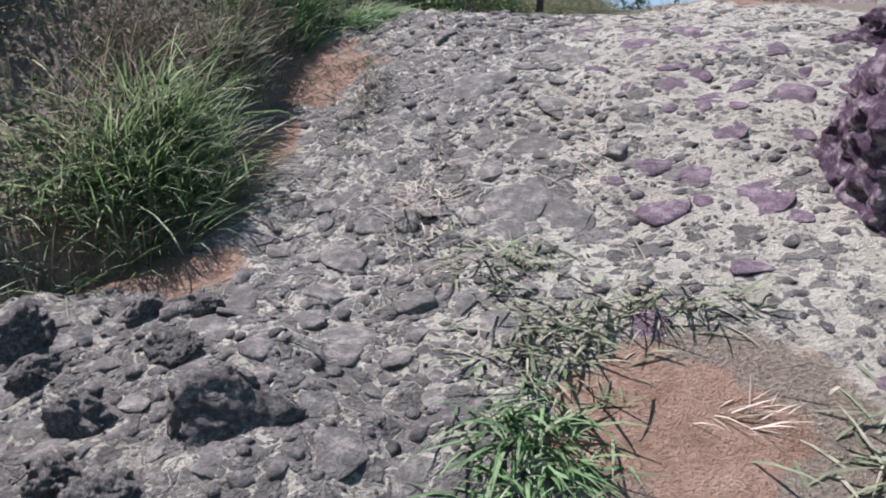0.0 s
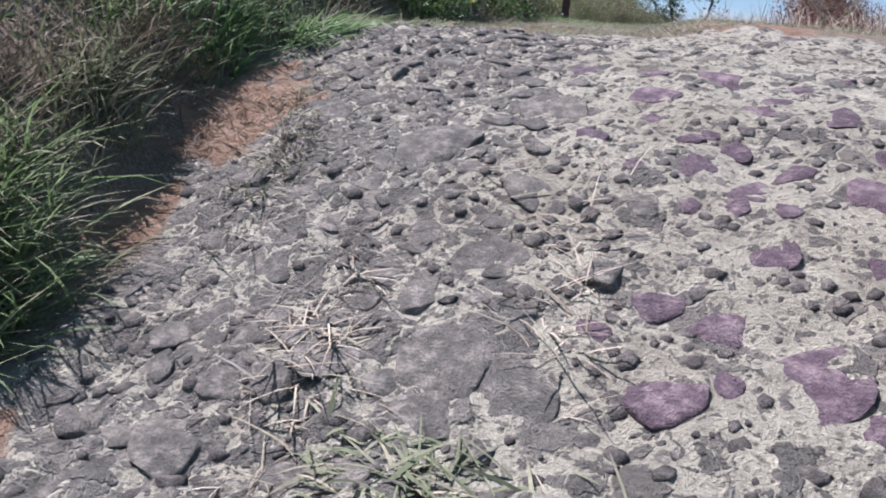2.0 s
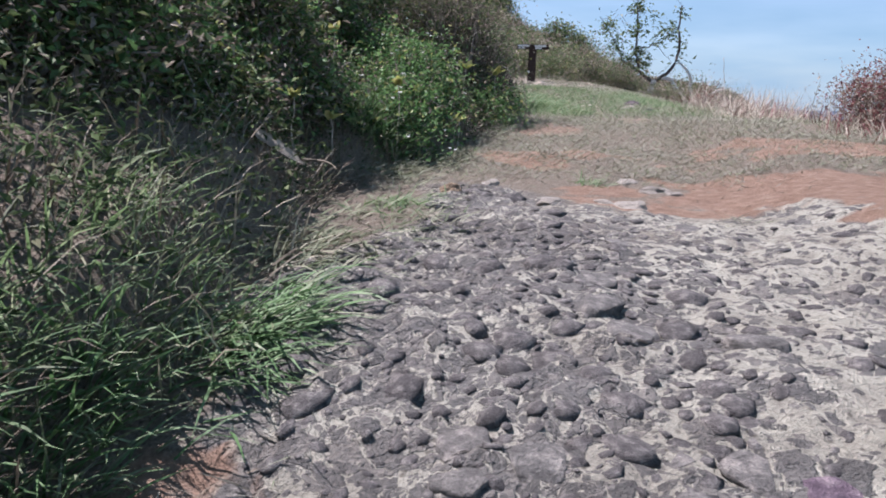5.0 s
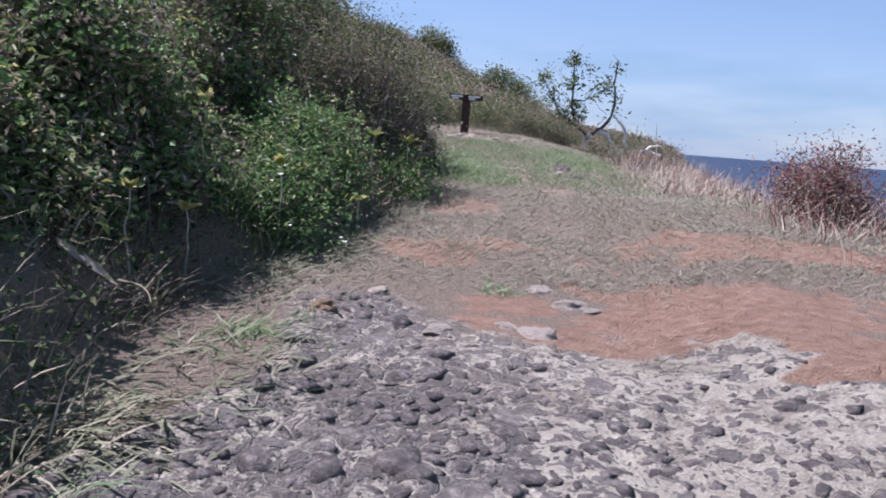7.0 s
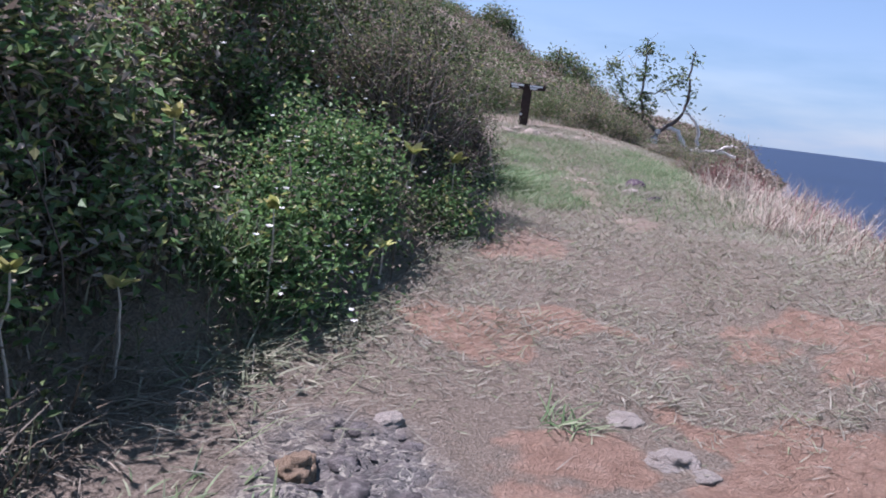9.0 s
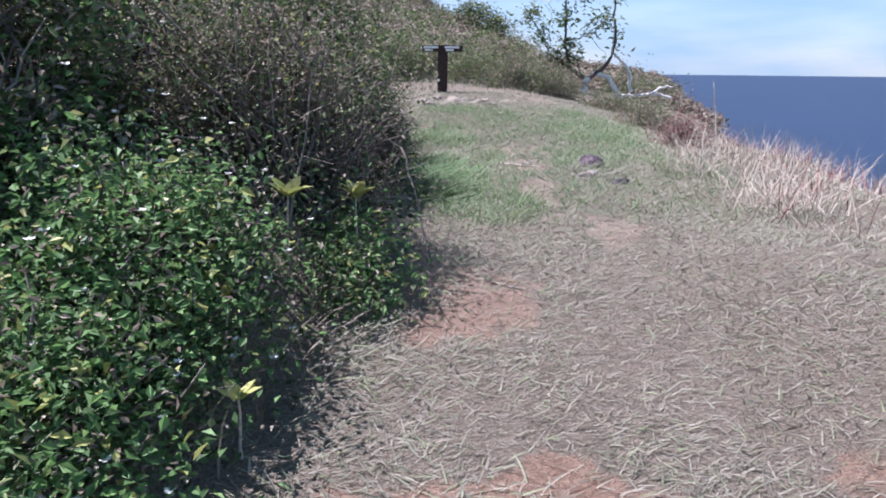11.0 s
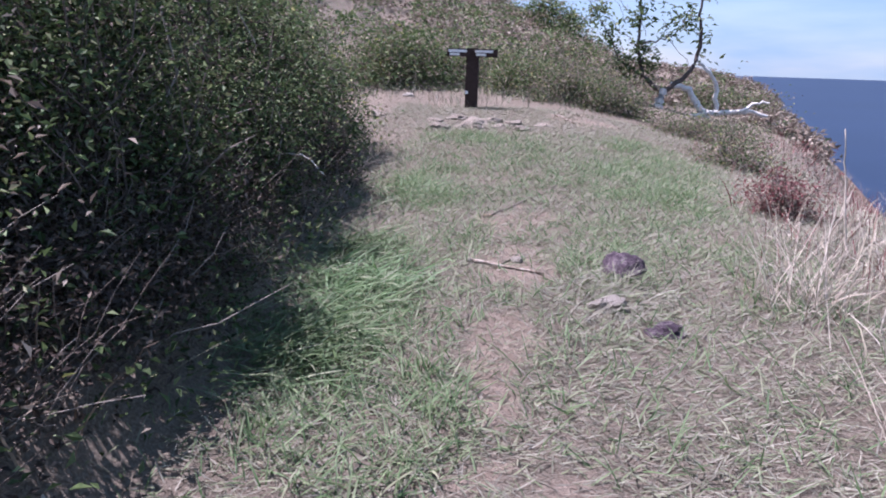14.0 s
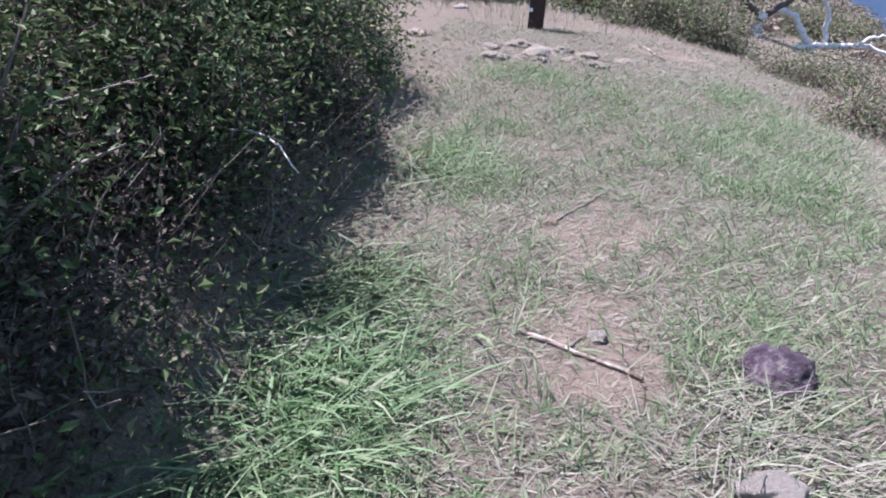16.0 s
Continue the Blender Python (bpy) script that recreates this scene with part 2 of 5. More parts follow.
    rockc = mix(n, l, 0.7, rockc, grime.outputs["Color"], "MULTIPLY")
    # red soil
    soil = ramp(n, [(0.25, (0.20, 0.123, 0.084)), (0.55, (0.315, 0.213, 0.152)), (0.8, (0.40, 0.30, 0.225))])
    l.new(mid.outputs["Fac"], soil.inputs["Fac"])
    # litter of dead stems over soil
    lit = ramp(n, [(0.3, (0.15, 0.122, 0.092)), (0.55, (0.24, 0.202, 0.155)), (0.75, (0.325, 0.283, 0.222))])
    l.new(fine.outputs["Fac"], lit.inputs["Fac"])
    ragged = []
    for k, tex in (("Red", mid), ("Green", mid)):
        half, both = n.new("ShaderNodeMath"), n.new("ShaderNodeMath")
        half.operation, both.operation = "MULTIPLY", "MULTIPLY_ADD"
        half.inputs[1].default_value, both.inputs[1].default_value = 0.5, 0.45
        l.new(sep.outputs[k], half.inputs[0])
        l.new(tex.outputs["Fac"], both.inputs[0])
        l.new(half.outputs[0], both.inputs[2])
        cutr = ramp(n, [(0.36, (0, 0, 0)), (0.58, (1, 1, 1))])
        l.new(both.outputs[0], cutr.inputs["Fac"])
        ragged.append(cutr.outputs["Color"])
    c = mix(n, l, ragged[0], lit.outputs["Color"], rockc)
    tan = ramp(n, [(0.25, (0.20, 0.155, 0.115)), (0.55, (0.30, 0.24, 0.185)), (0.8, (0.38, 0.315, 0.25))])
    l.new(mid.outputs["Fac"], tan.inputs["Fac"])
    c = mix(n, l, ragged[1], c, mix(n, l, sep.outputs["Blue"], soil.outputs["Color"], tan.outputs["Color"]))
    sp = ramp(n, [(0.35, (0.75, 0.75, 0.75)), (0.65, (1.15, 1.15, 1.15))])
    l.new(fine.outputs["Fac"], sp.inputs["Fac"])
    c = mix(n, l, 0.8, c, sp.outputs["Color"], "MULTIPLY")
    l.new(c, b.inputs["Base Color"])
    ad = n.new("ShaderNodeMath")
    ad.operation = "ADD"
    l.new(mid.outputs["Fac"], ad.inputs[0])
    l.new(fine.outputs["Fac"], ad.inputs[1])
    rel = mix(n, l, 0.5, reliefs[0], reliefs[1], "ADD")
    rel = mix(n, l, sep.outputs["Red"], (0, 0, 0), rel, "MIX")
    add2 = n.new("ShaderNodeMath")
    add2.operation = "MULTIPLY_ADD"
    add2.inputs[1].default_value = 0.45
    l.new(rel, add2.inputs[0])
    l.new(ad.outputs[0], add2.inputs[2])
    add_bump(n, l, b, add2.outputs[0], 1.0, 0.05)
    return m


M_GROUND = ground_material()


def sea_material():
    m, n, l, b = node_mat("sea_water", 0.45, 0.2)
    t = noise_tex(n, l, 0.004, 6.0, 0.6)
    r = ramp(n, [(0.3, (0.007, 0.015, 0.036)), (0.7, (0.011, 0.022, 0.05))])
    l.new(t.outputs["Fac"], r.inputs["Fac"])
    l.new(r.outputs["Color"], b.inputs["Base Color"])
    t2 = noise_tex(n, l, 0.25, 5.0, 0.6)
    add_bump(n, l, b, t2.outputs["Fac"], 0.4, 0.6)
    return m


M_SEA = sea_material()

# ---- mesh helpers ----
rng = np.random.default_rng(7)


def np_mesh(name, verts, tris, smooth=True, mat=None):
    me = bpy.data.meshes.new(name)
    verts, tris = np.asarray(verts, np.float32).reshape(-1, 3), np.asarray(tris, np.int32)
    k = tris.shape[1]
    me.vertices.add(len(verts))
    me.vertices.foreach_set("co", verts.ravel())
    me.loops.add(tris.size)
    me.loops.foreach_set("vertex_index", tris.ravel())
    me.polygons.add(len(tris))
    me.polygons.foreach_set("loop_start", np.arange(0, tris.size, k, dtype=np.int32))
    me.polygons.foreach_set("use_smooth", np.full(len(tris), smooth))
    me.update(calc_edges=True)
    if mat:
        me.materials.append(mat)
    return me


def part(name, me, parent=None, label=""):
    ob = new(name, me)
    ob.parent = parent
    return tagged(ob, label)


def bm_mesh(name, bm, mat, smooth=False):
    me = bpy.data.meshes.new(name)
    bm.to_mesh(me)
    bm.free()
    if smooth:
        for p in me.polygons:
            p.use_smooth = True
    me.materials.append(mat)
    return me


def vnoise(x, y, scale, seed=0):
    """Smooth value noise, 0 to 1."""
    x, y = np.asarray(x, float) * scale + seed * 17.31, np.asarray(y, float) * scale - seed * 9.7
    xi, yi = np.floor(x).astype(np.int64), np.floor(y).astype(np.int64)
    fx, fy = x - xi, y - yi
    fx, fy = fx * fx * (3 - 2 * fx), fy * fy * (3 - 2 * fy)

    def hsh(a, b):
        n = (a * 374761393 + b * 668265263 + seed * 974711) & 0x7FFFFFFF
        n = ((n ^ (n >> 13)) * 1274126177) & 0x7FFFFFFF
        return ((n ^ (n >> 16)) & 0xFFFF) / 65535.0

    return ((hsh(xi, yi) * (1 - fx) + hsh(xi + 1, yi) * fx) * (1 - fy) + (hsh(xi, yi + 1) * (1 - fx) + hsh(xi + 1, yi + 1) * fx) * fy)


def fbm(x, y, scale, seed=0, octaves=4):
    out, amp, tot = 0, 1.0, 0.0
    for k in range(octaves):
        out = out + amp * vnoise(x, y, scale * 2**k, seed + k)
        tot += amp
        amp *= 0.5
    return out / tot


def sstep(a, b, v):
    t = np.clip((np.asarray(v, float) - a) / (b - a), 0, 1)
    return t * t * (3 - 2 * t)


# ---- the lie of the land ----
PROF_Y = [-60, -10, 0, 1.5, 2.5, 3.3, 3.8, 4.24, 4.75, 5.1, 5.45, 5.8, 6.15, 6.6, 6.9, 7.3, 8.06, 8.6, 9.2, 9.8, 10.5, 11.1, 14, 17.2, 20, 22, 24, 26.7, 30, 40, 200]
PROF_Z = [-8, 1.0, 2.0, 2.30, 2.48, 2.69, 2.88, 3.02, 3.2, 3.38, 3.54, 3.7, 3.85, 3.95, 4.06, 4.16, 4.21, 4.27, 4.29, 4.29, 4.32, 4.37, 4.62, 4.76, 4.81, 4.95, 5.1, 5.25, 5.35, 5.6, 5.6]
LEFT_Y = [-20, 0, 4.1, 4.3, 4.7, 5.5, 5.9, 6.7, 7.1, 9.3, 10.3, 11.4, 12.0, 12.9, 14.4, 17.0, 19.0, 20.2, 21.5, 24.0, 25.8, 30, 40]
LEFT_X = [-1.0, 0.0, 0.35, 0.75, 1.0, 1.0, 0.93, 0.8, 0.85, 0.55, 0.4, 0.8, 1.0, 1.13, 1.45, 1.4, 1.05, 1.05, 0.65, 0.1, -0.9, -1.6, -3.0]
EDGE_Y = [-60, 0, 8, 12, 15, 18, 22, 26, 32, 38, 50, 60, 90]
EDGE_X = [14, 9, 7.2, 6.0, 5.5, 5.3, 5.9, 6.5, 8.1, 9.6, 12.3, 13.4, 14.5]
RIDGE_X = [-80, -30, -10, -5, -2, 1.5, 3.7, 5.7, 8.3, 12.6, 13.8, 16, 20]
RIDGE_Z = [40, 20, 11.8, 11.1, 9.8, 8.0, 7.0, 6.1, 5.9, 5.3, 4.6, 3.0, 0.0]


def left_edge(y):
    return np.interp(y, LEFT_Y, LEFT_X)


def right_edge(y):
    return np.interp(y, EDGE_Y, EDGE_X)


def height(x, y, rough=True):
    x, y = np.asarray(x, float), np.asarray(y, float)
    z = np.interp(y, PROF_Y, PROF_Z)
    z = (z + np.interp(y + 0.25, PROF_Y, PROF_Z) + np.interp(y - 0.25, PROF_Y, PROF_Z)) / 3
    t = sstep(27, 60, y)
    z = z * (1 - t) + np.interp(x, RIDGE_X, RIDGE_Z) * t
    z = z + 0.07 * np.clip(x - 2.4, -2.0, 2.0) * (1 - sstep(6.0, 8.0, y))
    z = z + 0.18 * sstep(2.8, 3.8, x) * sstep(7.4, 9.4, y) * (1 - sstep(13.0, 16.5, y))
    dl = np.maximum(0, left_edge(y) - 0.1 - x)
    z = z + (0.42 * dl + (0.12 + 0.13 * sstep(4.6, 5.4, y) * (1 - sstep(8.6, 10.5, y))) * sstep(0, 0.3, dl)) * (1 - t)
    z = z - 0.17 * np.maximum(0, x - 2.8) * sstep(19, 24, y) * (1 - sstep(42, 58, y))
    dr = np.maximum(0, x - right_edge(y))
    z = z - np.minimum(0.35 * dr + 0.30 * dr * sstep(0, 3, dr) + 0.4 * dr * sstep(2, 6, dr), 60 + 0 * dr)
    z = z - np.maximum(0, y - 62) * 0.6 * sstep(62, 90, y)
    if rough:
        z = z + 0.05 * (fbm(x, y, 1.1, 3) - 0.5) + 0.25 * (fbm(x, y, 0.3, 5) - 0.5) * sstep(0.5, 4, dl + dr)
        rk = rock_zone(x, y)
        z = z + rk * (0.10 * (fbm(x, y, 2.5, 11) - 0.5) + (0.05 + 0.05 * (1 - sstep(1.5, 2.4, x))) * (np.abs(fbm(x, y, 6.0, 12, 4) - 0.5) * 1.6))
        z = z + rk * 0.03 * (fbm(x, y, 15.0, 14, 2) - 0.5)
        z = z + 0.16 * sstep(0.25, -0.05, np.hypot((x - 1.0) / 1.2, (y - 3.3) / 0.9) - 0.75)
    return np.maximum(z, -48)


def rock_zone(x, y):
    """1 on the bare cemented gravel, 0 on soil and grass."""
    wob = 0.5 * (fbm(x, y, 1.3, 21) - 0.5)
    le = sstep(0.0, 0.30, x - left_edge(y) + 0.1 + wob - 0.5 * sstep(7.9, 9.0, y))
    far = 1 - sstep(-0.35, 0.35, y - (10.3 + 0.25 * np.sin(x * 2.0)) + wob * 1.6)
    near = sstep(1.6, 2.6, y + wob)
    patch = (1 - sstep(0.35, 0.6, np.hypot((x - 2.98) / 0.85, (y - 3.66) / 0.85) + wob * 0.5))
    rgt = 1 - sstep(-0.3, 0.4, x - np.interp(y, [0, 6, 8, 9, 10.5], [5.0, 5.0, 4.6, 4.0, 3.0]) + wob)
    dust = 1 - 0.35 * sstep(7.9, 9.0, y) * sstep(0.36, 0.60, fbm(x, y, 3.2, 24))
    return le * far * near * (1 - patch) * rgt * dust


def soil_zone(x, y):
    """1 on bare red soil."""
    wob = fbm(x, y, 1.7, 31) - 0.5
    f = fbm(x, y, 5.0, 33) - 0.5
    out = 0 * x
    for cx, cy, rx, ry in ((2.98, 3.68, 0.42, 0.48), (0.98, 6.15, 0.26, 0.8), (0.98, 5.55, 0.18, 0.35), (3.2, 10.4, 1.2, 0.6), (3.9, 9.3, 0.6, 0.5), (2.6, 9.9, 0.4, 0.3), (3.9, 11.8, 1.2, 0.5), (1.7, 11.7, 0.5, 0.6), (1.66, 13.75, 0.4, 0.75),
                           (2.88, 15.25, 0.2, 0.4), (2.45, 18.1, 0.22, 0.75), (2.41, 19.4, 0.30, 0.6), (2.48, 16.6, 0.14, 0.9), (2.2, 12.0, 0.5, 0.35), (3.1, 25.9, 0.5, 0.8), (0.85, 4.36, 0.5, 0.15)):
        out = np.maximum(out, 1 - sstep(0.55, 1.05, np.hypot((x - cx) / rx, (y - cy) / ry) + wob * 1.4 + f * 1.2))
    out = out * (1 - 0.06 * sstep(14.5, 16.0, y))
    cliff = sstep(0.4, 1.6, x - right_edge(y)) * sstep(16, 22, y) * 0.9
    return np.maximum(out, cliff)


def axis_steps(stops):
    out = []
    for a, b, d in stops:
        out += list(np.arange(a, b - 1e-6, d))
    return np.array(out + [stops[-1][1]])


def build_ground():
    gx = axis_steps([(-4000, -400, 600), (-400, -60, 40), (-60, -14, 4), (-14, -3, 0.5), (-3, -0.6, 0.12), (-0.6, 0.4, 0.06), (0.4, 4.6, 0.03), (4.6, 8, 0.15), (8, 18, 0.5), (18, 70, 4), (70, 110, 10)])
    gy = axis_steps([(-4000, -400, 600), (-400, -60, 40), (-60, -6, 3), (-6, 1.5, 0.4), (1.5, 10.8, 0.03), (10.8, 12.0, 0.06), (12.0, 28.0, 0.1), (28, 66, 0.6), (66, 110, 4), (110, 200, 15)])
    X, Y = np.meshgrid(gx, gy)
    Z = height(X, Y)
    nx, ny = len(gx), len(gy)
    idx = np.arange(nx * ny).reshape(ny, nx)
    quads = np.stack([idx[:-1, :-1], idx[:-1, 1:], idx[1:, 1:], idx[1:, :-1]], -1).reshape(-1, 4)
    me = np_mesh("ground", np.stack([X, Y, Z], -1).reshape(-1, 3), quads, True, M_GROUND)
    at = me.color_attributes.new("zone", "FLOAT_COLOR", "POINT")
    col = np.zeros((nx * ny, 4), np.float32)
    col[:, 0], col[:, 1], col[:, 3] = rock_zone(X, Y).ravel(), soil_zone(X, Y).ravel(), 1
    col[:, 2] = (sstep(12.5, 15.5, Y) * (1 - sstep(5.0, 6.0, X))).ravel()
    at.data.foreach_set("color", col.ravel())
    return tagged(new("ground", me), "hillside of pale cemented gravel, red soil and dead grass", "ground", kind="structure")


ground = build_ground()
sea_x = axis_steps([(-4800, 4800, 400)])
sea_y = axis_steps([(-4800, 4900, 400)])
SX, SY = np.meshgrid(sea_x, sea_y)
s_idx = np.arange(SX.size).reshape(SX.shape)
sea = new("sea", np_mesh("sea", np.stack([SX, SY, 0 * SX - 45], -1).reshape(-1, 3),
          np.stack([s_idx[:-1, :-1], s_idx[:-1, 1:], s_idx[1:, 1:], s_idx[1:, :-1]], -1).reshape(-1, 4), True, M_SEA))
tagged(sea, "calm deep blue sea reaching the horizon", "water", kind="structure")


# ---- growth helpers ----
def blades(pos, az, length, width, tilt, bend):
    """Grass blades: each starts at pos, leans by tilt towards az and bends over by bend (radians)."""
    n = len(pos)
    s = np.linspace(0, 1, 4)
    ang = tilt[:, None] + bend[:, None] * s[None, :]
    step = (length / 3)[:, None]
    dr = np.cumsum(np.concatenate([np.zeros((n, 1)), np.sin(ang[:, :3]) * step], 1), 1)
    dz = np.cumsum(np.concatenate([np.zeros((n, 1)), np.cos(ang[:, :3]) * step], 1), 1)
    ca, sa = np.cos(az)[:, None], np.sin(az)[:, None]
    mid = np.stack([pos[:, 0:1] + dr * ca, pos[:, 1:2] + dr * sa, pos[:, 2:3] + dz], -1)
    wid = (width[:, None] * np.array([0.8, 1.0, 0.7]) / 2)[..., None]
    tw = az + rng.normal(0, 0.5, n)
    side = np.stack([-np.sin(tw), np.cos(tw), rng.normal(0, 0.35, n)], -1)[:, None, :]
    v = np.empty((n, 7, 3))
    v[:, 0:6:2], v[:, 1:6:2], v[:, 6] = mid[:, :3] - side * wid, mid[:, :3] + side * wid, mid[:, 3]
    f = np.array([(0, 1, 3), (0, 3, 2), (2, 3, 5), (2, 5, 4), (4, 5, 6)])
    return v.reshape(-1, 3), (f[None] + 7 * np.arange(n)[:, None, None]).reshape(-1, 3)


def leaves(pos, length, width, droop=0.2, up=0.5):
    """Folded kite leaves at pos, facing at random but more upwards than down."""
    n = len(pos)
    az = rng.uniform(0, 2 * np.pi, n)
    el = rng.normal(up * 0.4, 0.5, n)
    d = np.stack([np.cos(az) * np.cos(el), np.sin(az) * np.cos(el), np.sin(el)], -1)
    nrm = rng.normal(0, 0.6, (n, 3)) + np.array([0, 0, 1.0])
    side = np.cross(d, nrm)
    side /= np.linalg.norm(side, axis=1)[:, None] + 1e-9
    nn = np.cross(side, d)
    L, W = length[:, None], width[:, None]
    v = np.empty((n, 4, 3))
    v[:, 0] = pos
    v[:, 1] = pos + d * L * 0.45 - side * W / 2 + nn * W * 0.18
    v[:, 2] = pos + d * L - nn * L * droop
    v[:, 3] = pos + d * L * 0.45 + side * W / 2 + nn * W * 0.18
    f = np.array([(0, 1, 2), (0, 2, 3)])
    return v.reshape(-1, 3), (f[None] + 4 * np.arange(n)[:, None, None]).reshape(-1, 3)


def tubes(lines, radii, sides=4):
    """Tapered tubes along lines (n, k, 3) with radii (n, k)."""
    n, k, _ = lines.shape
    tan = np.gradient(lines, axis=1)
    tan /= np.linalg.norm(tan, axis=2, keepdims=True) + 1e-9
    ref = np.where(np.abs(tan[..., 2:3]) > 0.9, np.array([1.0, 0, 0]), np.array([0, 0, 1.0]))
    a = np.cross(tan, ref)
    a /= np.linalg.norm(a, axis=2, keepdims=True) + 1e-9
    b = np.cross(tan, a)
    th = np.arange(sides) * 2 * np.pi / sides
    ring = a[:, :, None] * np.cos(th)[:, None] + b[:, :, None] * np.sin(th)[:, None]
    v = lines[:, :, None] + ring * radii[:, :, None, None]
    i = np.arange(n * k * sides).reshape(n, k, sides)
    j = np.roll(i, -1, 2)
    q = np.stack([i[:, :-1], j[:, :-1], j[:, 1:], i[:, 1:]], -1).reshape(-1, 4)
    return v.reshape(-1, 3), q


def wander(a, b, k, amount):
    """Crooked lines from points a to points b."""
    n = len(a)
    s = np.linspace(0, 1, k)[None, :, None]
    line = a[:, None] * (1 - s) + b[:, None] * s
    off = np.cumsum(rng.normal(0, 1, (n, k, 3)), 1)
    off -= off[:, :1] * (1 - s) + off[:, -1:] * s
    ln = np.linalg.norm(b - a, axis=1)[:, None, None]
    return line + off * amount * ln


def join_meshes(chunks):
    vs, fs, o = [], [], 0
    for v, f in chunks:
        vs.append(v)
        fs.append(f + o)
        o += len(v)
    return np.concatenate(vs), np.concatenate(fs)


# ---- shrubs ----
def shrub(name, cx, cy, rx, ry, tall, count, leaf, mats, label, twigs=60, lift=0.0, clumps=40, spread=0.22, hollow=0.35, over=0.0, group="scrub along the path"):
    """A scrubby bush: crooked stems, and leaves in loose clumps round an uneven crown."""
    base = new(name)
    z0 = float(height(cx, cy, False))
    base.location = (cx, cy, z0)
    tagged(base, label, "bush", group)
    u = rng.normal(0, 1, (clumps, 3))
    u /= np.linalg.norm(u, axis=1)[:, None]
    u[:, 2] = np.abs(u[:, 2]) * 1.0
    r = rng.uniform(hollow, 1.0, clumps) ** 0.6
    cen = u * r[:, None] * np.array([rx, ry, tall])
    cen[:, 2] += lift
    # an undercut bush: its lower growth stands back under the crown
    cen[:, 0] -= over * np.clip(1 - cen[:, 2] / (0.75 * tall), 0, 1)
    gz = height(cx + cen[:, 0], cy + cen[:, 1], False) - z0
    cen[:, 2] = np.maximum(cen[:, 2], 0.08) + np.clip(gz, -0.6, 1.5)
    size = rng.uniform(0.6, 1.4, clumps)
    pick = rng.choice(clumps, count, p=size / size.sum())
    pos = cen[pick] + rng.normal(0, spread, (count, 3)) * size[pick, None] * np.array([1, 1, 0.75])
    gz = height(cx + pos[:, 0], cy + pos[:, 1], False) - z0
    pos[:, 2] = np.maximum(pos[:, 2], gz + 0.02)
    kind = rng.random(count)
    lo = 0.0
    for part_name, m, share, (l0, l1), asp in mats:
        sel = (kind >= lo) & (kind < lo + share)
        lo += share
        k = int(sel.sum())
        if k:
            ln = rng.uniform(l0, l1, k) * leaf
            me = np_mesh(part_name, *leaves(pos[sel], ln, ln * asp), False, m)
            part(part_name, me, base)
    tips = cen[rng.choice(clumps, twigs)] + rng.normal(0, spread, (twigs, 3))
    foot = np.stack([rng.normal(0, rx * 0.3, twigs), rng.normal(0, ry * 0.3, twigs), np.zeros(twigs)], -1)
    foot[:, 2] = height(cx + foot[:, 0], cy + foot[:, 1], False) - z0 - 0.03
    rad = np.linspace(1, 0.3, 6)[None] * rng.uniform(0.004, 0.012, (twigs, 1))
    part("brushwood", np_mesh("brushwood", *tubes(wander(foot, tips, 6, 0.06), rad, 4), True, M_TWIG), base)
    return base


GREENISH = (("foliage", M_LEAF, 0.72, (0.7, 1.4), 0.5), ("dead_foliage", M_BROWNLEAF, 0.25, (0.6, 1.3), 0.45), ("pale_foliage", M_YELLOW, 0.03, (0.8, 1.4), 0.5))
HERBY = (("foliage", M_HERB, 0.78, (0.7, 1.4), 0.55), ("dead_foliage", M_BROWNLEAF, 0.18, (0.6, 1.2), 0.4), ("pale_foliage", M_YELLOW, 0.04, (0.9, 1.8), 0.55))
MIXED = (("foliage", M_LEAF, 0.38, (0.7, 1.5), 0.5), ("herb_foliage", M_HERB, 0.20, (0.7, 1.5), 0.55), ("dead_foliage", M_BROWNLEAF, 0.38, (0.6, 1.4), 0.42), ("pale_foliage", M_YELLOW, 0.04, (0.8, 1.5), 0.5))
# mix for bushes whose shaded side is painted with darker leaf colours
SHADE_TONED = (("foliage", M_SHADELEAF, 0.50, (0.7, 1.4), 0.5), ("fresh_foliage", M_LEAF, 0.22, (0.7, 1.5), 0.5), ("dead_foliage", M_SHADE_DEADLEAF, 0.28, (0.6, 1.3), 0.4))
DRYISH = (("foliage", M_LEAF, 0.5, (0.6, 1.2), 0.5), ("dead_foliage", M_BROWNLEAF, 0.48, (0.6, 1.3), 0.4), ("pale_foliage", M_YELLOW, 0.02, (0.8, 1.2), 0.5))


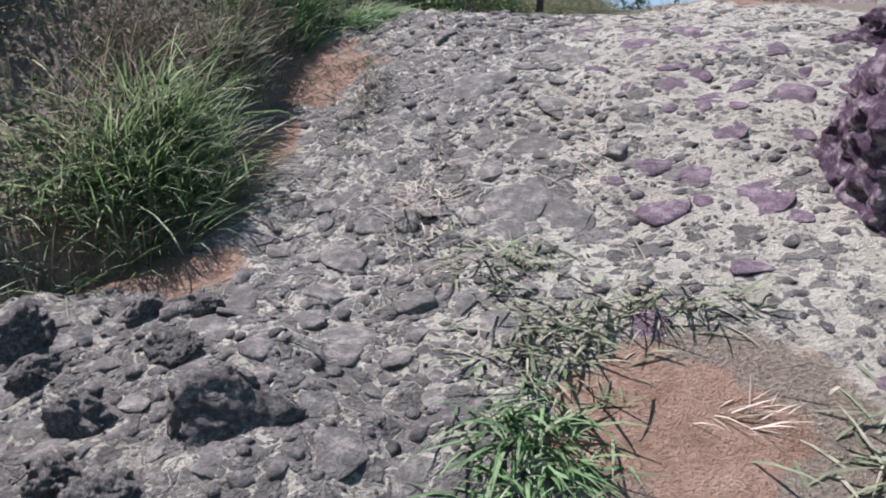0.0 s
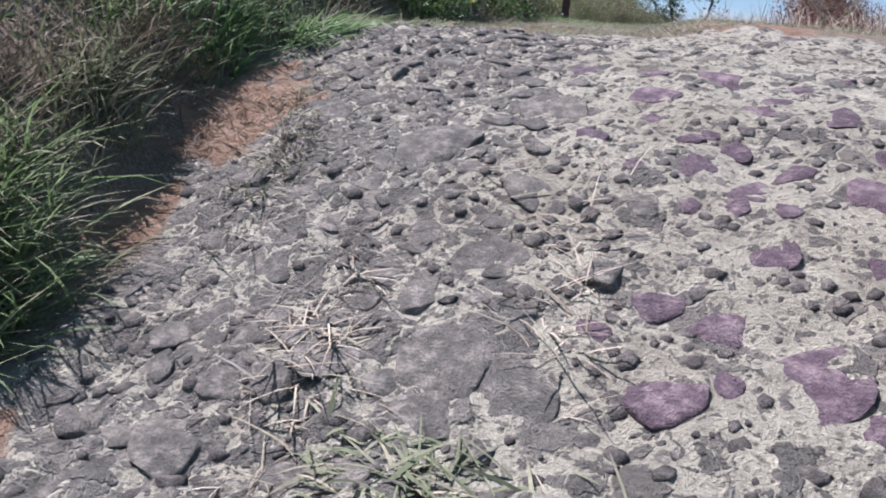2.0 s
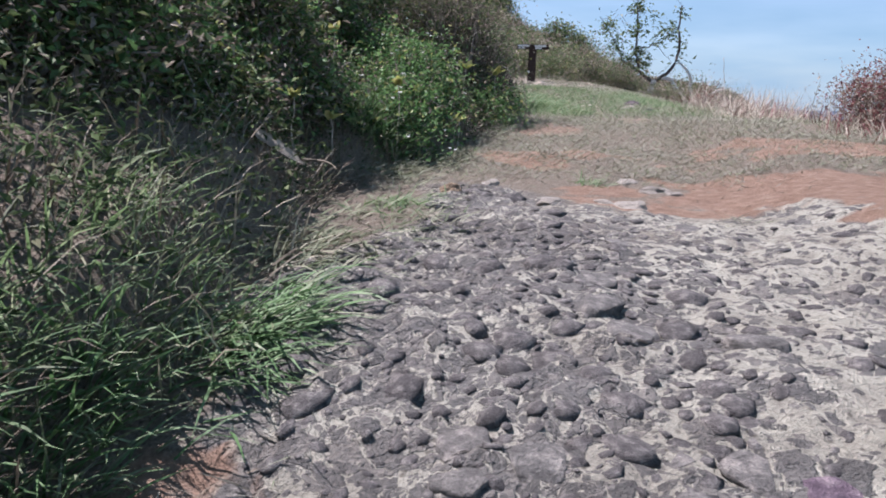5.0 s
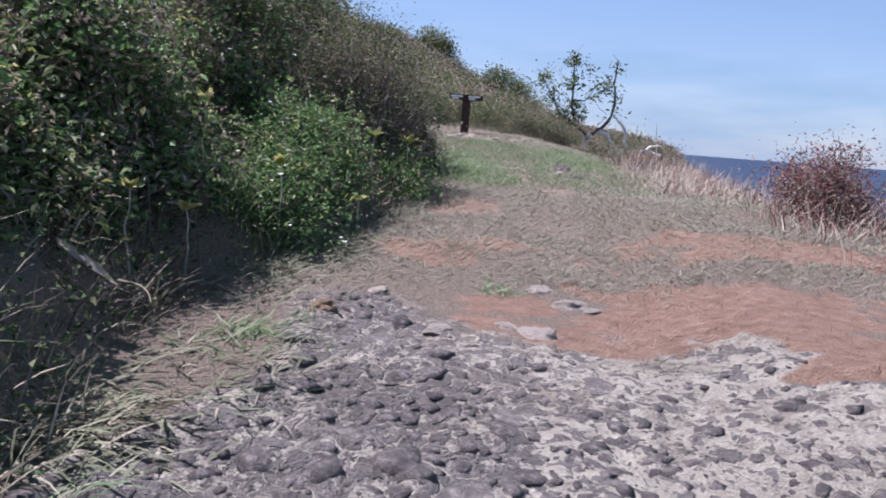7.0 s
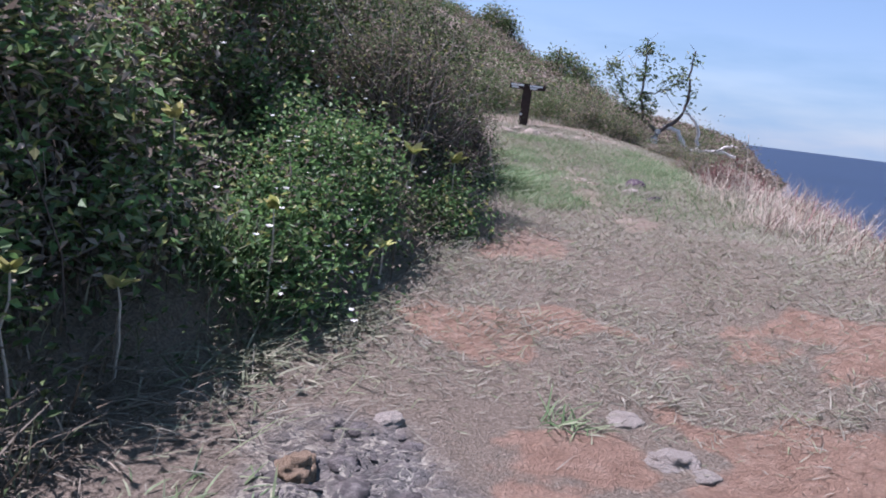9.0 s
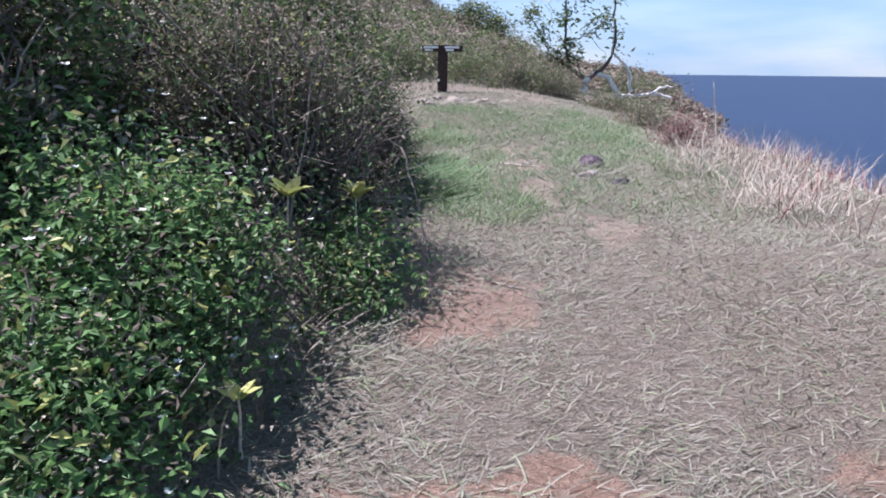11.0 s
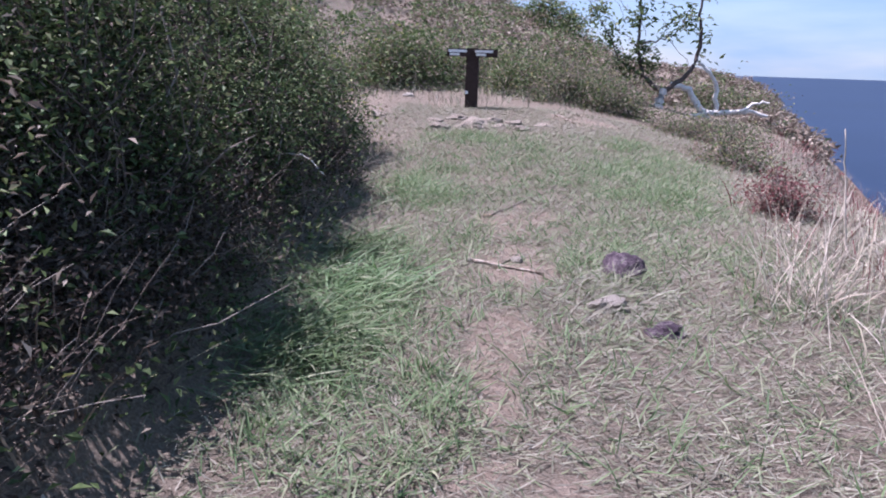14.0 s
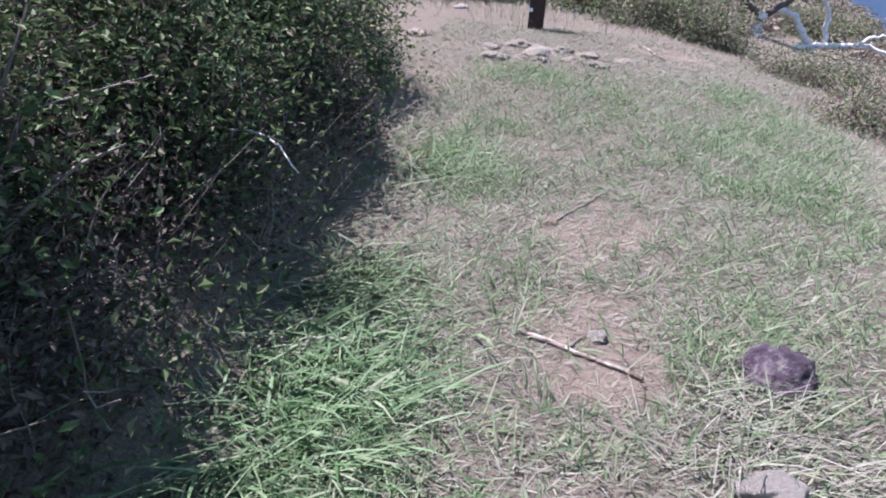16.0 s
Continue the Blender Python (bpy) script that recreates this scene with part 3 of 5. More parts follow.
DARK_SCRUB = "dense dark scrub of long grass and dead twigs"
LEAFY = "leafy green bush with scattered dead leaves"
HALF_DEAD = "half-dead grey bush with many bare twigs"
for cx, cy, rx, ry, tall, n_leaf, leaf, mats, label, n_twig in (
    (-0.9, 3.2, 0.8, 1.0, 0.9, 9000, 0.05, DRYISH, DARK_SCRUB, 90),
    (-1.1, 5.3, 0.7, 0.9, 0.7, 12000, 0.05, DRYISH, DARK_SCRUB, 110),
    (-0.95, 6.9, 0.75, 1.0, 0.95, 14000, 0.05, DRYISH, DARK_SCRUB, 110),
    (-0.75, 8.9, 0.8, 1.1, 1.2, 14000, 0.056, MIXED, LEAFY, 170),
    (-0.30, 9.9, 0.35, 0.5, 0.7, 5000, 0.05, MIXED, LEAFY, 60),
    (-0.5, 10.9, 0.8, 1.1, 1.45, 17000, 0.056, MIXED, LEAFY, 170),
    (-1.9, 11.5, 1.0, 1.5, 2.0, 12000, 0.06, GREENISH, LEAFY, 60),
    (0.42, 12.6, 0.5, 0.9, 0.6, 13000, 0.040, HERBY, "bright green leafy herb bush with white flowers", 130),
    (0.50, 11.75, 0.32, 0.55, 0.38, 5000, 0.040, HERBY, "bright green leafy herb bush with white flowers", 90),
    (1.2, 13.75, 0.2, 0.4, 0.4, 2600, 0.036, HERBY, "low fresh green herb at the foot of the bush", 14),
    (-0.7, 13.4, 0.8, 1.2, 1.7, 17000, 0.056, MIXED, LEAFY, 170),
    (0.62, 14.5, 0.60, 0.9, 1.3, 17000, 0.038, DRYISH, HALF_DEAD, 700),
    (0.36, 16.7, 0.60, 1.0, 1.30, 25000, 0.038, SHADE_TONED, "dense bush with bare twigs, its shade put into dark leaf colours", 420),
    # added bush, fills a hollow that is only shaded ground
    (0.42, 18.45, 0.52, 0.75, 0.95, 17000, 0.038, SHADE_TONED, "dense bush with bare twigs, its shade put into dark leaf colours", 160),
    (-0.8, 16.2, 0.9, 1.3, 1.9, 15000, 0.055, GREENISH, LEAFY, 70),
    (0.02, 19.9, 0.65, 1.1, 1.1, 24000, 0.042, SHADE_TONED, "leafy bush overhanging the trodden grass", 100),
    (-0.8, 19.3, 0.9, 1.3, 1.7, 14000, 0.055, GREENISH, LEAFY, 60),
    (-0.3, 22.0, 0.7, 1.0, 1.1, 12000, 0.05, GREENISH, "leafy bush overhanging the trodden grass", 70),
    (-1.4, 23.6, 0.9, 1.2, 1.3, 11000, 0.055, GREENISH, LEAFY, 60),
    (-0.6, 30.5, 1.3, 1.0, 1.1, 7000, 0.09, GREENISH, "scrubby bush on the slope behind the sign", 50),
    (1.4, 31.5, 1.2, 1.0, 0.9, 6000, 0.09, DRYISH, "scrubby bush on the slope behind the sign", 50),
    (3.2, 33.5, 1.3, 1.0, 1.0, 6000, 0.09, DRYISH, "scrubby bush on the slope behind the sign", 50),
    (-3.0, 29.0, 1.4, 1.3, 1.3, 7000, 0.09, GREENISH, "scrubby bush on the slope behind the sign", 50),
    (2.9, 28.7, 0.7, 0.6, 0.6, 5000, 0.06, DRYISH, "grey-brown scrub below the leaning tree", 140),
    (3.8, 28.4, 0.7, 0.6, 0.5, 5000, 0.06, DRYISH, "grey-brown scrub below the leaning tree", 140),
    (3.3, 30.4, 0.9, 0.7, 0.7, 5000, 0.07, DRYISH, "grey-brown scrub below the leaning tree", 140),
    (2.0, 29.6, 0.8, 0.6, 0.7, 5000, 0.06, GREENISH, "scrubby bush on the slope behind the sign", 90),
    (4.9, 26.9, 0.6, 0.5, 0.25, 3000, 0.05, DRYISH, "low grey-brown scrub at the cliff edge", 90),
    (5.7, 27.6, 0.7, 0.5, 0.25, 3000, 0.05, DRYISH, "low grey-brown scrub at the cliff edge", 90),
    (5.2, 24.6, 0.5, 0.5, 0.3, 3000, 0.05, DRYISH, "low grey-brown scrub at the cliff edge", 90),
    (6.9, 36.0, 1.0, 0.9, 0.5, 5000, 0.09, DRYISH, "low brown bush on the cliff top", 50),
    (8.3, 38.0, 1.0, 0.9, 0.5, 5000, 0.09, DRYISH, "low brown bush on the cliff top", 50),
    (-2.2, 58.0, 1.6, 1.2, 1.6, 5000, 0.16, GREENISH, "rounded tree-like bush on the ridge", 40),
    (2.6, 52.0, 1.7, 1.2, 1.5, 5000, 0.16, GREENISH, "rounded tree-like bush on the ridge", 40),
    (5.2, 13.6, 0.45, 0.7, 0.65, 9000, 0.045, (("foliage", M_REDLEAF, 0.45, (0.6, 1.2), 0.4), ("dead_foliage", M_BROWNLEAF, 0.55, (0.6, 1.2), 0.4)), "reddish dry bush at the cliff edge", 120),
    (4.75, 20.6, 0.26, 0.3, 0.35, 2200, 0.045, (("foliage", M_REDLEAF, 0.6, (0.6, 1.2), 0.4), ("dead_foliage", M_BROWNLEAF, 0.4, (0.6, 1.2), 0.4)), "low reddish bush among dry grass", 90),
):
    shrub("shrub", cx, cy, rx, ry, tall, n_leaf, leaf, mats, label, n_twig, over=0.22 if mats is SHADE_TONED else 0.0, clumps=int((80 if mats in (MIXED, HERBY) else 45) * max(1, rx)), spread=0.13 if mats in (MIXED, HERBY) or len(mats) == 2 else 0.2 * min(1.5, max(1, leaf / 0.06)))

# ---- trail sign ----
def box_bm(size, bevel=0.006, at=(0, 0, 0)):
    bm = bmesh.new()
    bmesh.ops.create_cube(bm, size=1.0)
    bmesh.ops.scale(bm, vec=size, verts=bm.verts)
    bmesh.ops.bevel(bm, geom=bm.edges[:], offset=bevel, segments=2, affect="EDGES")
    bmesh.ops.translate(bm, vec=at, verts=bm.verts)
    return bm


def trail_sign(x, y):
    base = new("trail_sign")
    base.location = (x, y, float(height(x, y)) - 0.03)
    tagged(base, "dark-stained wooden trail post with two small white-lettered boards", "sign")
    part("post", bm_mesh("post", box_bm((0.21, 0.16, 1.02), 0.012, (0, 0, 0.51)), M_SIGNWOOD), base)
    for px, w, tilt in ((-0.235, 0.40, 6), (0.215, 0.42, -4)):
        bd = part("board", bm_mesh("board", box_bm((w, 0.045, 0.13), 0.006), M_SIGNWOOD), base)
        bd.matrix_basis = pose(px, -0.105, 0.945, 0, 0, tilt)
        for row, (x0, x1) in enumerate(((-0.17, 0.14), (-0.15, 0.02))):
            part("lettering", bm_mesh("lettering", box_bm((x1 - x0, 0.008, 0.042), 0.002, ((x0 + x1) / 2, -0.026, 0.027 - 0.054 * row)), M_LETTER), bd, "white painted lettering")
    part("marker", bm_mesh("marker", box_bm((0.05, 0.008, 0.05), 0.002, (-0.08, -0.084, 0.29)), M_LETTER), base, "small white plate")
    return base


trail_sign(1.26, 26.75)


# ---- stones ----
def stone_mesh(seed, sub, sharp, flat):
    bm = bmesh.new()
    bmesh.ops.create_icosphere(bm, subdivisions=sub, radius=1.0)
    for v in bm.verts:
        p = v.co.copy()
        q = p * 1.1 + Vector((seed * 7.3, seed * 3.1, seed))
        k = 1 + sharp * (noise.noise(q) + 0.6 * noise.noise(q * 2.3) + 0.3 * noise.noise(q * 5.0))
        v.co = Vector((p.x * k, p.y * k, p.z * k * flat))
    return bm


def cobble(seed):
    """An angular, worn cobble with broken faces."""
    bm = stone_mesh(seed, 3, 0.42, 0.85)
    rnd = random.Random(seed)
    for _ in range(5):
        d = Vector((rnd.gauss(0, 1), rnd.gauss(0, 1), rnd.gauss(0.3, 0.6))).normalized()
        cut = rnd.uniform(0.45, 0.8)
        for v in bm.verts:
            k = v.co.dot(d) - cut
            if k > 0:
                v.co -= d * k * 0.85
    for _ in range(6):
        a = rnd.uniform(0, 6.28)
        d, cut = Vector((math.cos(a), math.sin(a), 0)), rnd.uniform(0.68, 0.95)
        for v in bm.verts:
            k = v.co.dot(d) - cut
            if k > 0:
                v.co -= d * k * 0.9
    top = rnd.uniform(0.40, 0.55)
    for v in bm.verts:
        if v.co.z > top:
            v.co.z = top + (v.co.z - top) * 0.18
        v.co += v.co.normalized() * 0.05 * noise.noise(v.co * 3.7 + Vector((seed, 0, 0)))
    return bm


STONES = [bm_mesh("stone", cobble(k), M_STONE, True) for k in range(14)]
LENSCAST_STONES = [bm_mesh("stone", cobble(k + 14), M_LENSCAST_STONE, True) for k in range(14)]
PEBBLES = [bm_mesh("pebble", stone_mesh(k + 40, 1, 0.35, 0.8), M_GRAVEL, True) for k in range(10)]


# the cobbles that stand out, each with its place and radius
START_COBBLES = [
    (1.96, 3.37, 0.10), (1.86, 3.53, 0.07), (1.80, 3.95, 0.14), (1.65, 4.50, 0.12), (1.20, 4.62, 0.10), (1.50, 4.50, 0.06), (1.50, 4.32, 0.08), (1.85, 4.71, 0.08), (1.43, 4.87, 0.07),
    (2.29, 4.88, 0.17), (2.50, 4.78, 0.15), (2.15, 5.05, 0.08), (2.49, 5.03, 0.06), (2.03, 5.19, 0.08), (1.61, 5.17, 0.09), (1.37, 5.29, 0.07), (2.09, 5.36, 0.09), (2.35, 5.27, 0.14)]
BOULDER_COBBLES = [
    (2.91, 4.76, 0.115), (3.29, 4.90, 0.16), (3.40, 4.74, 0.07), (3.19, 4.40, 0.09), (3.06, 5.06, 0.08), (2.89, 5.14, 0.085), (2.70, 5.00, 0.055), (3.20, 5.70, 0.10), (3.21, 5.35, 0.105),
    (3.17, 5.98, 0.07), (3.28, 6.30, 0.08), (3.18, 6.75, 0.12), (3.01, 5.82, 0.08), (2.83, 5.57, 0.085), (2.72, 5.23, 0.075), (2.79, 5.81, 0.05), (2.80, 4.90, 0.035), (3.05, 5.25, 0.035),
    (2.98, 5.58, 0.05), (3.30, 5.54, 0.05), (3.59, 6.21, 0.08)]
CREST_COBBLES = [
    (2.43, 5.65, 0.11), (2.42, 5.90, 0.06), (1.99, 5.98, 0.20), (1.43, 6.29, 0.13), (2.44, 6.35, 0.15), (2.21, 6.21, 0.08), (1.82, 5.67, 0.07), (2.57, 6.85, 0.10), (2.51, 6.61, 0.07),
    (2.21, 6.72, 0.09), (2.32, 6.60, 0.06), (2.10, 7.01, 0.09), (1.84, 6.93, 0.09), (2.02, 7.37, 0.06), (2.83, 7.17, 0.08), (2.38, 6.94, 0.08), (1.64, 6.98, 0.08), (1.65, 6.66, 0.055),
    (1.84, 6.54, 0.05), (1.78, 6.42, 0.045), (1.52, 6.54, 0.04), (1.23, 6.62, 0.05), (1.07, 6.80, 0.06), (1.16, 7.11, 0.08), (1.42, 6.67, 0.06), (1.59, 6.43, 0.07)]
UPPER_COBBLES = [
    (2.52, 9.18, 0.10), (2.39, 8.07, 0.08), (2.30, 7.70, 0.07), (1.92, 7.13, 0.055), (1.63, 8.55, 0.13), (1.43, 8.00, 0.07), (1.38, 8.32, 0.07), (2.82, 7.48, 0.05), (1.43, 9.91, 0.08),
    (2.34, 7.12, 0.05), (1.36, 8.93, 0.09), (1.82, 9.78, 0.07), (1.57, 9.6, 0.11)]


def scatter_stones():
    """Cobbles set in the gravel: the nearest as objects, the rest joined."""
    pts = START_COBBLES + BOULDER_COBBLES + CREST_COBBLES + UPPER_COBBLES
    grid = {}
    for p in pts:
        grid.setdefault((int(p[0] / 0.3), int(p[1] / 0.3)), []).append(p)

    def fits(x, y, r):
        cx, cy = int(x / 0.3), int(y / 0.3)
        for a in range(cx - 1, cx + 2):
            for b in range(cy - 1, cy + 2):
                for (u, v, w) in grid.get((a, b), ()):
                    if (u - x) ** 2 + (v - y) ** 2 < (0.8 * (r + w)) ** 2:
                        return False
        return True

    for r0, r1, tries in ((0.08, 0.12, 160), (0.045, 0.08, 1300), (0.03, 0.045, 4200), (0.010, 0.032, 16000), (0.006, 0.010, 9000)):
        x, y, r, keep = rng.uniform(0.2, 4.9, tries), rng.uniform(1.8, 11.2, tries), rng.uniform(r0, r1, tries), rng.random(tries)
        zone = rock_zone(x, y) * (1 - 0.8 * soil_zone(x, y))
        dens = 0.25 + 0.9 * sstep(0.35, 0.6, fbm(x, y, 0.9, 41))
        dens = dens * (0.30 + 1.1 * (1 - sstep(1.9, 2.7, x))) * (1 - 0.45 * sstep(8.2, 9.2, y)) * np.where(r < 0.02, 1.6, 1.0)
        for k in range(tries):
            if zone[k] > 0.6 and keep[k] < dens[k] and fits(x[k], y[k], r[k]):
                pts.append((x[k], y[k], r[k]))
                grid.setdefault((int(x[k] / 0.3), int(y[k] / 0.3)), []).append((x[k], y[k], r[k]))
    return pts


stone_pts = scatter_stones()


def stone_matrix(x, y, r):
    """Seats a cobble in the ground: its widest ring lies below the lowest ground round it."""
    el = rng.uniform(0.8, 1.05)
    ring = np.arange(8) * np.pi / 4
    hs = height(x + 0.9 * r * np.cos(ring), y + 0.9 * r * np.sin(ring))
    sx, sy = float((hs * np.cos(ring)).mean()) * 2 / (0.9 * r), float((hs * np.sin(ring)).mean()) * 2 / (0.9 * r)
    hs = hs - 0.9 * r * (sx * np.cos(ring) + sy * np.sin(ring))
    tilt = Vector((0, 0, 1)).rotation_difference(Vector((-sx, -sy, 1)).normalized())
    low, mid = float(hs.min()), float(height(x, y))
    proud = rng.uniform(0.02, 0.12) * (0.6 if r > 0.10 else 0.35 if r < 0.045 else 1.0) * (1 - 0.6 * float(sstep(7.8, 9.0, y)))
    tall = (max(mid, float(np.median(hs))) - low + r * proud) / 0.52
    turn = rng.normal(0, 0.4) + math.pi * rng.integers(0, 2)
    return Matrix.LocRotScale((x, y, low), tilt @ Euler((rng.normal(0, 0.05), rng.normal(0, 0.05), turn)).to_quaternion(), (r * 1.08, r * 1.28 * el, tall))


stone_pts.sort(key=lambda p: -p[2] - (0.05 if p[1] < 7 else 0))
chunks = []
for k, (x, y, r) in enumerate(stone_pts):
    m = stone_matrix(x, y, r)
    # right-hand cobbles take the colour tinted with the lens cast
    me = (LENSCAST_STONES if x + 0.25 * math.sin(37 * y) > 2.72 else STONES)[k % 14] if k < 300 else PEBBLES[k % 10]
    if k < 300:
        ob = part("stone", me, ground)
        ob.matrix_basis = m
    else:
        v = np.array([m @ w.co for w in me.vertices])
        f = np.array([p.vertices[:] for p in me.polygons])
        chunks.append((v, f))
gravel = part("gravel", np_mesh("gravel", *join_meshes(chunks), True, M_GRAVEL), ground, "dark rounded pebbles set in the pale ground")
tagged(gravel, kind="stuff")

# boulder beside the start of the path
b_bm = stone_mesh(31, 6, 0.40, 0.95)
b_rnd = random.Random(5)
for _ in range(8):
    d = Vector((b_rnd.gauss(0, 1), b_rnd.gauss(0, 1), b_rnd.gauss(0.3, 0.6))).normalized()
    for v in b_bm.verts:
        k = v.co.dot(d) - 0.64
        if k > 0:
            v.co -= d * k * 0.8
for v in b_bm.verts:
    p = v.co.copy()
    v.co += p.normalized() * (0.05 * noise.noise(p * 3) + 0.035 * noise.noise(p * 7) - 0.06 * max(0, noise.noise(p * 12)) + 0.035 * noise.noise(p * 24))
boulder = new("boulder", bm_mesh("boulder", b_bm, M_BOULDER, True))
boulder.matrix_world = Matrix.LocRotScale((4.20, 4.90, 3.46), Euler((0.25, -0.12, 0.35)), (0.95, 0.95, 0.86))
tagged(boulder, "large dark purplish boulder with pale lichen beside the path", "rock")
boulder_behind = new("boulder", boulder.data)
boulder_behind.matrix_world = Matrix.LocRotScale((4.55, 6.35, 3.92), Euler((0.2, 0.1, 2.2)), (0.62, 0.66, 0.42))
tagged(boulder_behind, "low purplish boulder behind a larger one", "rock")


def rough_rock(x, y, rx, ry, rz, turn, seed, label):
    bm = stone_mesh(seed, 5, 0.45, 0.9)
    rnd = random.Random(seed)
    for _ in range(7):
        d = Vector((rnd.gauss(0, 1), rnd.gauss(0, 1), rnd.gauss(0.4, 0.6))).normalized()
        cut = rnd.uniform(0.5, 0.85)
        for v in bm.verts:
            k = v.co.dot(d) - cut
            if k > 0:
                v.co -= d * k * 0.8
    for v in bm.verts:
        v.co += v.co.normalized() * (0.08 * noise.noise(v.co * 3.5 + Vector((seed, 0, 0))) - 0.12 * max(0, noise.noise(v.co * 6.5)) + 0.07 * noise.noise(v.co * 11) + 0.03 * noise.noise(v.co * 25))
    ob = new("rock", bm_mesh("rock", bm, M_LEDGE, True))
    ob.matrix_world = Matrix.LocRotScale((x, y, float(height(x, y)) + rz * 0.05), Euler((0.1, -0.15, turn)), (rx, ry, rz))
    return tagged(ob, label, "rock", "dark rocks of the ledge")


for k, (px, py, rx, ry, rz) in enumerate(((1.58, 3.46, 0.19, 0.15, 0.15), (1.18, 3.40, 0.10, 0.09, 0.11), (1.09, 3.92, 0.10, 0.08, 0.09), (0.76, 3.73, 0.13, 0.11, 0.12), (1.26, 3.19, 0.08, 0.07, 0.08),
                                          (1.34, 3.68, 0.09, 0.07, 0.09), (0.95, 3.55, 0.10, 0.08, 0.10), (1.42, 3.12, 0.10, 0.08, 0.09), (0.98, 3.2, 0.10, 0.09, 0.10), (1.33, 3.92, 0.07, 0.06, 0.07), (0.7, 3.4, 0.12, 0.1, 0.12))):
    rough_rock(px, py, rx, ry, rz, 0.7 * k, 80 + k, "rough dark pitted rock standing out of the gravel ledge")


# ---- grass ----
def grass_patch(name, x, y, mat, length, width, tilt, bend, az, label, dz=0.0):
    z = height(x, y) + dz
    v, f = blades(np.stack([x, y, z - 0.01], -1), az, length, width, tilt, bend)
    ob = new(name, np_mesh(name, v, f, True, mat))
    return tagged(ob, label, "grass", kind="stuff")


def field(n, x0, x1, y0, y1, dens):
    x, y = rng.uniform(x0, x1, n), rng.uniform(y0, y1, n)
    keep = rng.random(n) < dens(x, y)
    return x[keep], y[keep]


# trodden dead grass on the upper path
def mat_density(x, y):
    on = sstep(-0.25, 0.3, x - left_edge(y)) * (1 - sstep(0.2, 1.2, x - right_edge(y) + 0.2))
    far = sstep(10.2, 11.8, y)
    bare = 1 - soil_zone(x, y) * (0.86 - 0.6 * sstep(0.45, 0.6, fbm(x, y, 3.0, 57)))
    return on * far * bare * (0.35 + 0.65 * sstep(0.3, 0.5, fbm(x, y, 1.6, 51)))


def uni(a, b, n):
    return rng.uniform(a, b, n)


x, y = field(480000, 0.0, 6.4, 10.2, 27.0, mat_density)
k = len(x)
grass_patch("trodden_grass", x, y, M_MAT, uni(0.04, 0.13, k), uni(0.0028, 0.006, k), uni(0.95, 1.6, k), uni(-0.4, 0.7, k), rng.normal(-0.2, 0.8, k) + np.pi * (rng.random(k) < 0.35),
            "short trodden dead grass matted over the soil")


# fresh green grass along both sides of the upper path
def green_density(x, y):
    spots = 0 * x
    for cx, cy, rx, ry in ((1.75, 17.2, 0.45, 1.5), (1.55, 20.6, 0.5, 1.6), (3.5, 21.0, 0.8, 2.4), (4.0, 23.3, 0.9, 1.8), (3.0, 18.6, 0.35, 1.0), (1.6, 23.2, 0.6, 0.8), (2.0, 16.0, 0.6, 0.8)):
        spots = np.maximum(spots, 1 - sstep(0.4, 1.1, np.hypot((x - cx) / rx, (y - cy) / ry)))
    spots = np.maximum(spots, 0.42 * sstep(14.5, 17.5, y) * (1 - sstep(4.0, 4.8, x)) * (1 - sstep(23.0, 24.5, y)))
    return 0.7 * spots * (0.3 + 0.7 * sstep(0.4, 0.6, fbm(x, y, 2.5, 61))) * (1 - 0.9 * soil_zone(x, y))


x, y = field(170000, 0.9, 4.8, 14.5, 25.0, green_density)
k = len(x)
grass_patch("green_grass", x, y, M_GREEN, uni(0.06, 0.2, k), uni(0.004, 0.008, k), uni(0.6, 1.5, k), uni(0.0, 0.9, k), uni(0, 6.28, k),
            "low fresh green grass beside the worn line")


# tall dead grass along the cliff edge
def edge_density(x, y):
    inner = np.interp(y, [10, 13, 14.8, 15.7, 18, 19.5, 21, 23, 26, 30, 38], [4.5, 4.3, 4.15, 4.0, 3.75, 4.1, 4.4, 4.6, 4.6, 5.5, 8])
    return sstep(-0.15, 0.5, x - inner) * (1 - sstep(0.6, 1.6, x - right_edge(y))) * (0.12 + 0.88 * sstep(0.45, 0.62, fbm(x, y, 1.5, 71))) * (1 - 0.5 * sstep(18.5, 21, y))


x, y = field(42000, 3.3, 9.0, 10.5, 38.0, edge_density)
keep = (rng.random(len(x)) < 0.2) | ~((x > 3.4) & (x < 7.6) & (y > 25.5) & (y < 33))
x, y = x[keep], y[keep]
k = len(x)
grass_patch("tall_dry_grass", x, y, M_STRAW, uni(0.15, 0.6, k) * (0.6 + 0.6 * fbm(x, y, 1.0, 72)) * (1 - 0.45 * sstep(19, 22, y)), uni(0.004, 0.008, k), uni(0.15, 1.15, k), uni(0.0, 1.0, k),
            uni(0, 6.28, k), "tall bleached dead grass at the cliff edge")
x, y = field(9000, 3.3, 8.0, 10.5, 30.0, edge_density)
k = len(x)
grass_patch("red_dry_grass", x, y, M_REDLEAF, uni(0.15, 0.4, k), uni(0.005, 0.009, k), uni(0.1, 0.9, k), uni(0.0, 0.8, k), uni(0, 6.28, k),
            "reddish dead stems among the dry grass")


# dead grass round the clearing, on the slope behind the sign and on the far hillside
def back_density(x, y):
    return np.maximum(sstep(25.8, 28.5, y), sstep(4.2, 5.2, x) * sstep(22, 24, y)) * (1 - sstep(0.5, 1.5, x - right_edge(y))) * (0.3 + 0.7 * sstep(0.4, 0.6, fbm(x, y, 0.9, 81)))


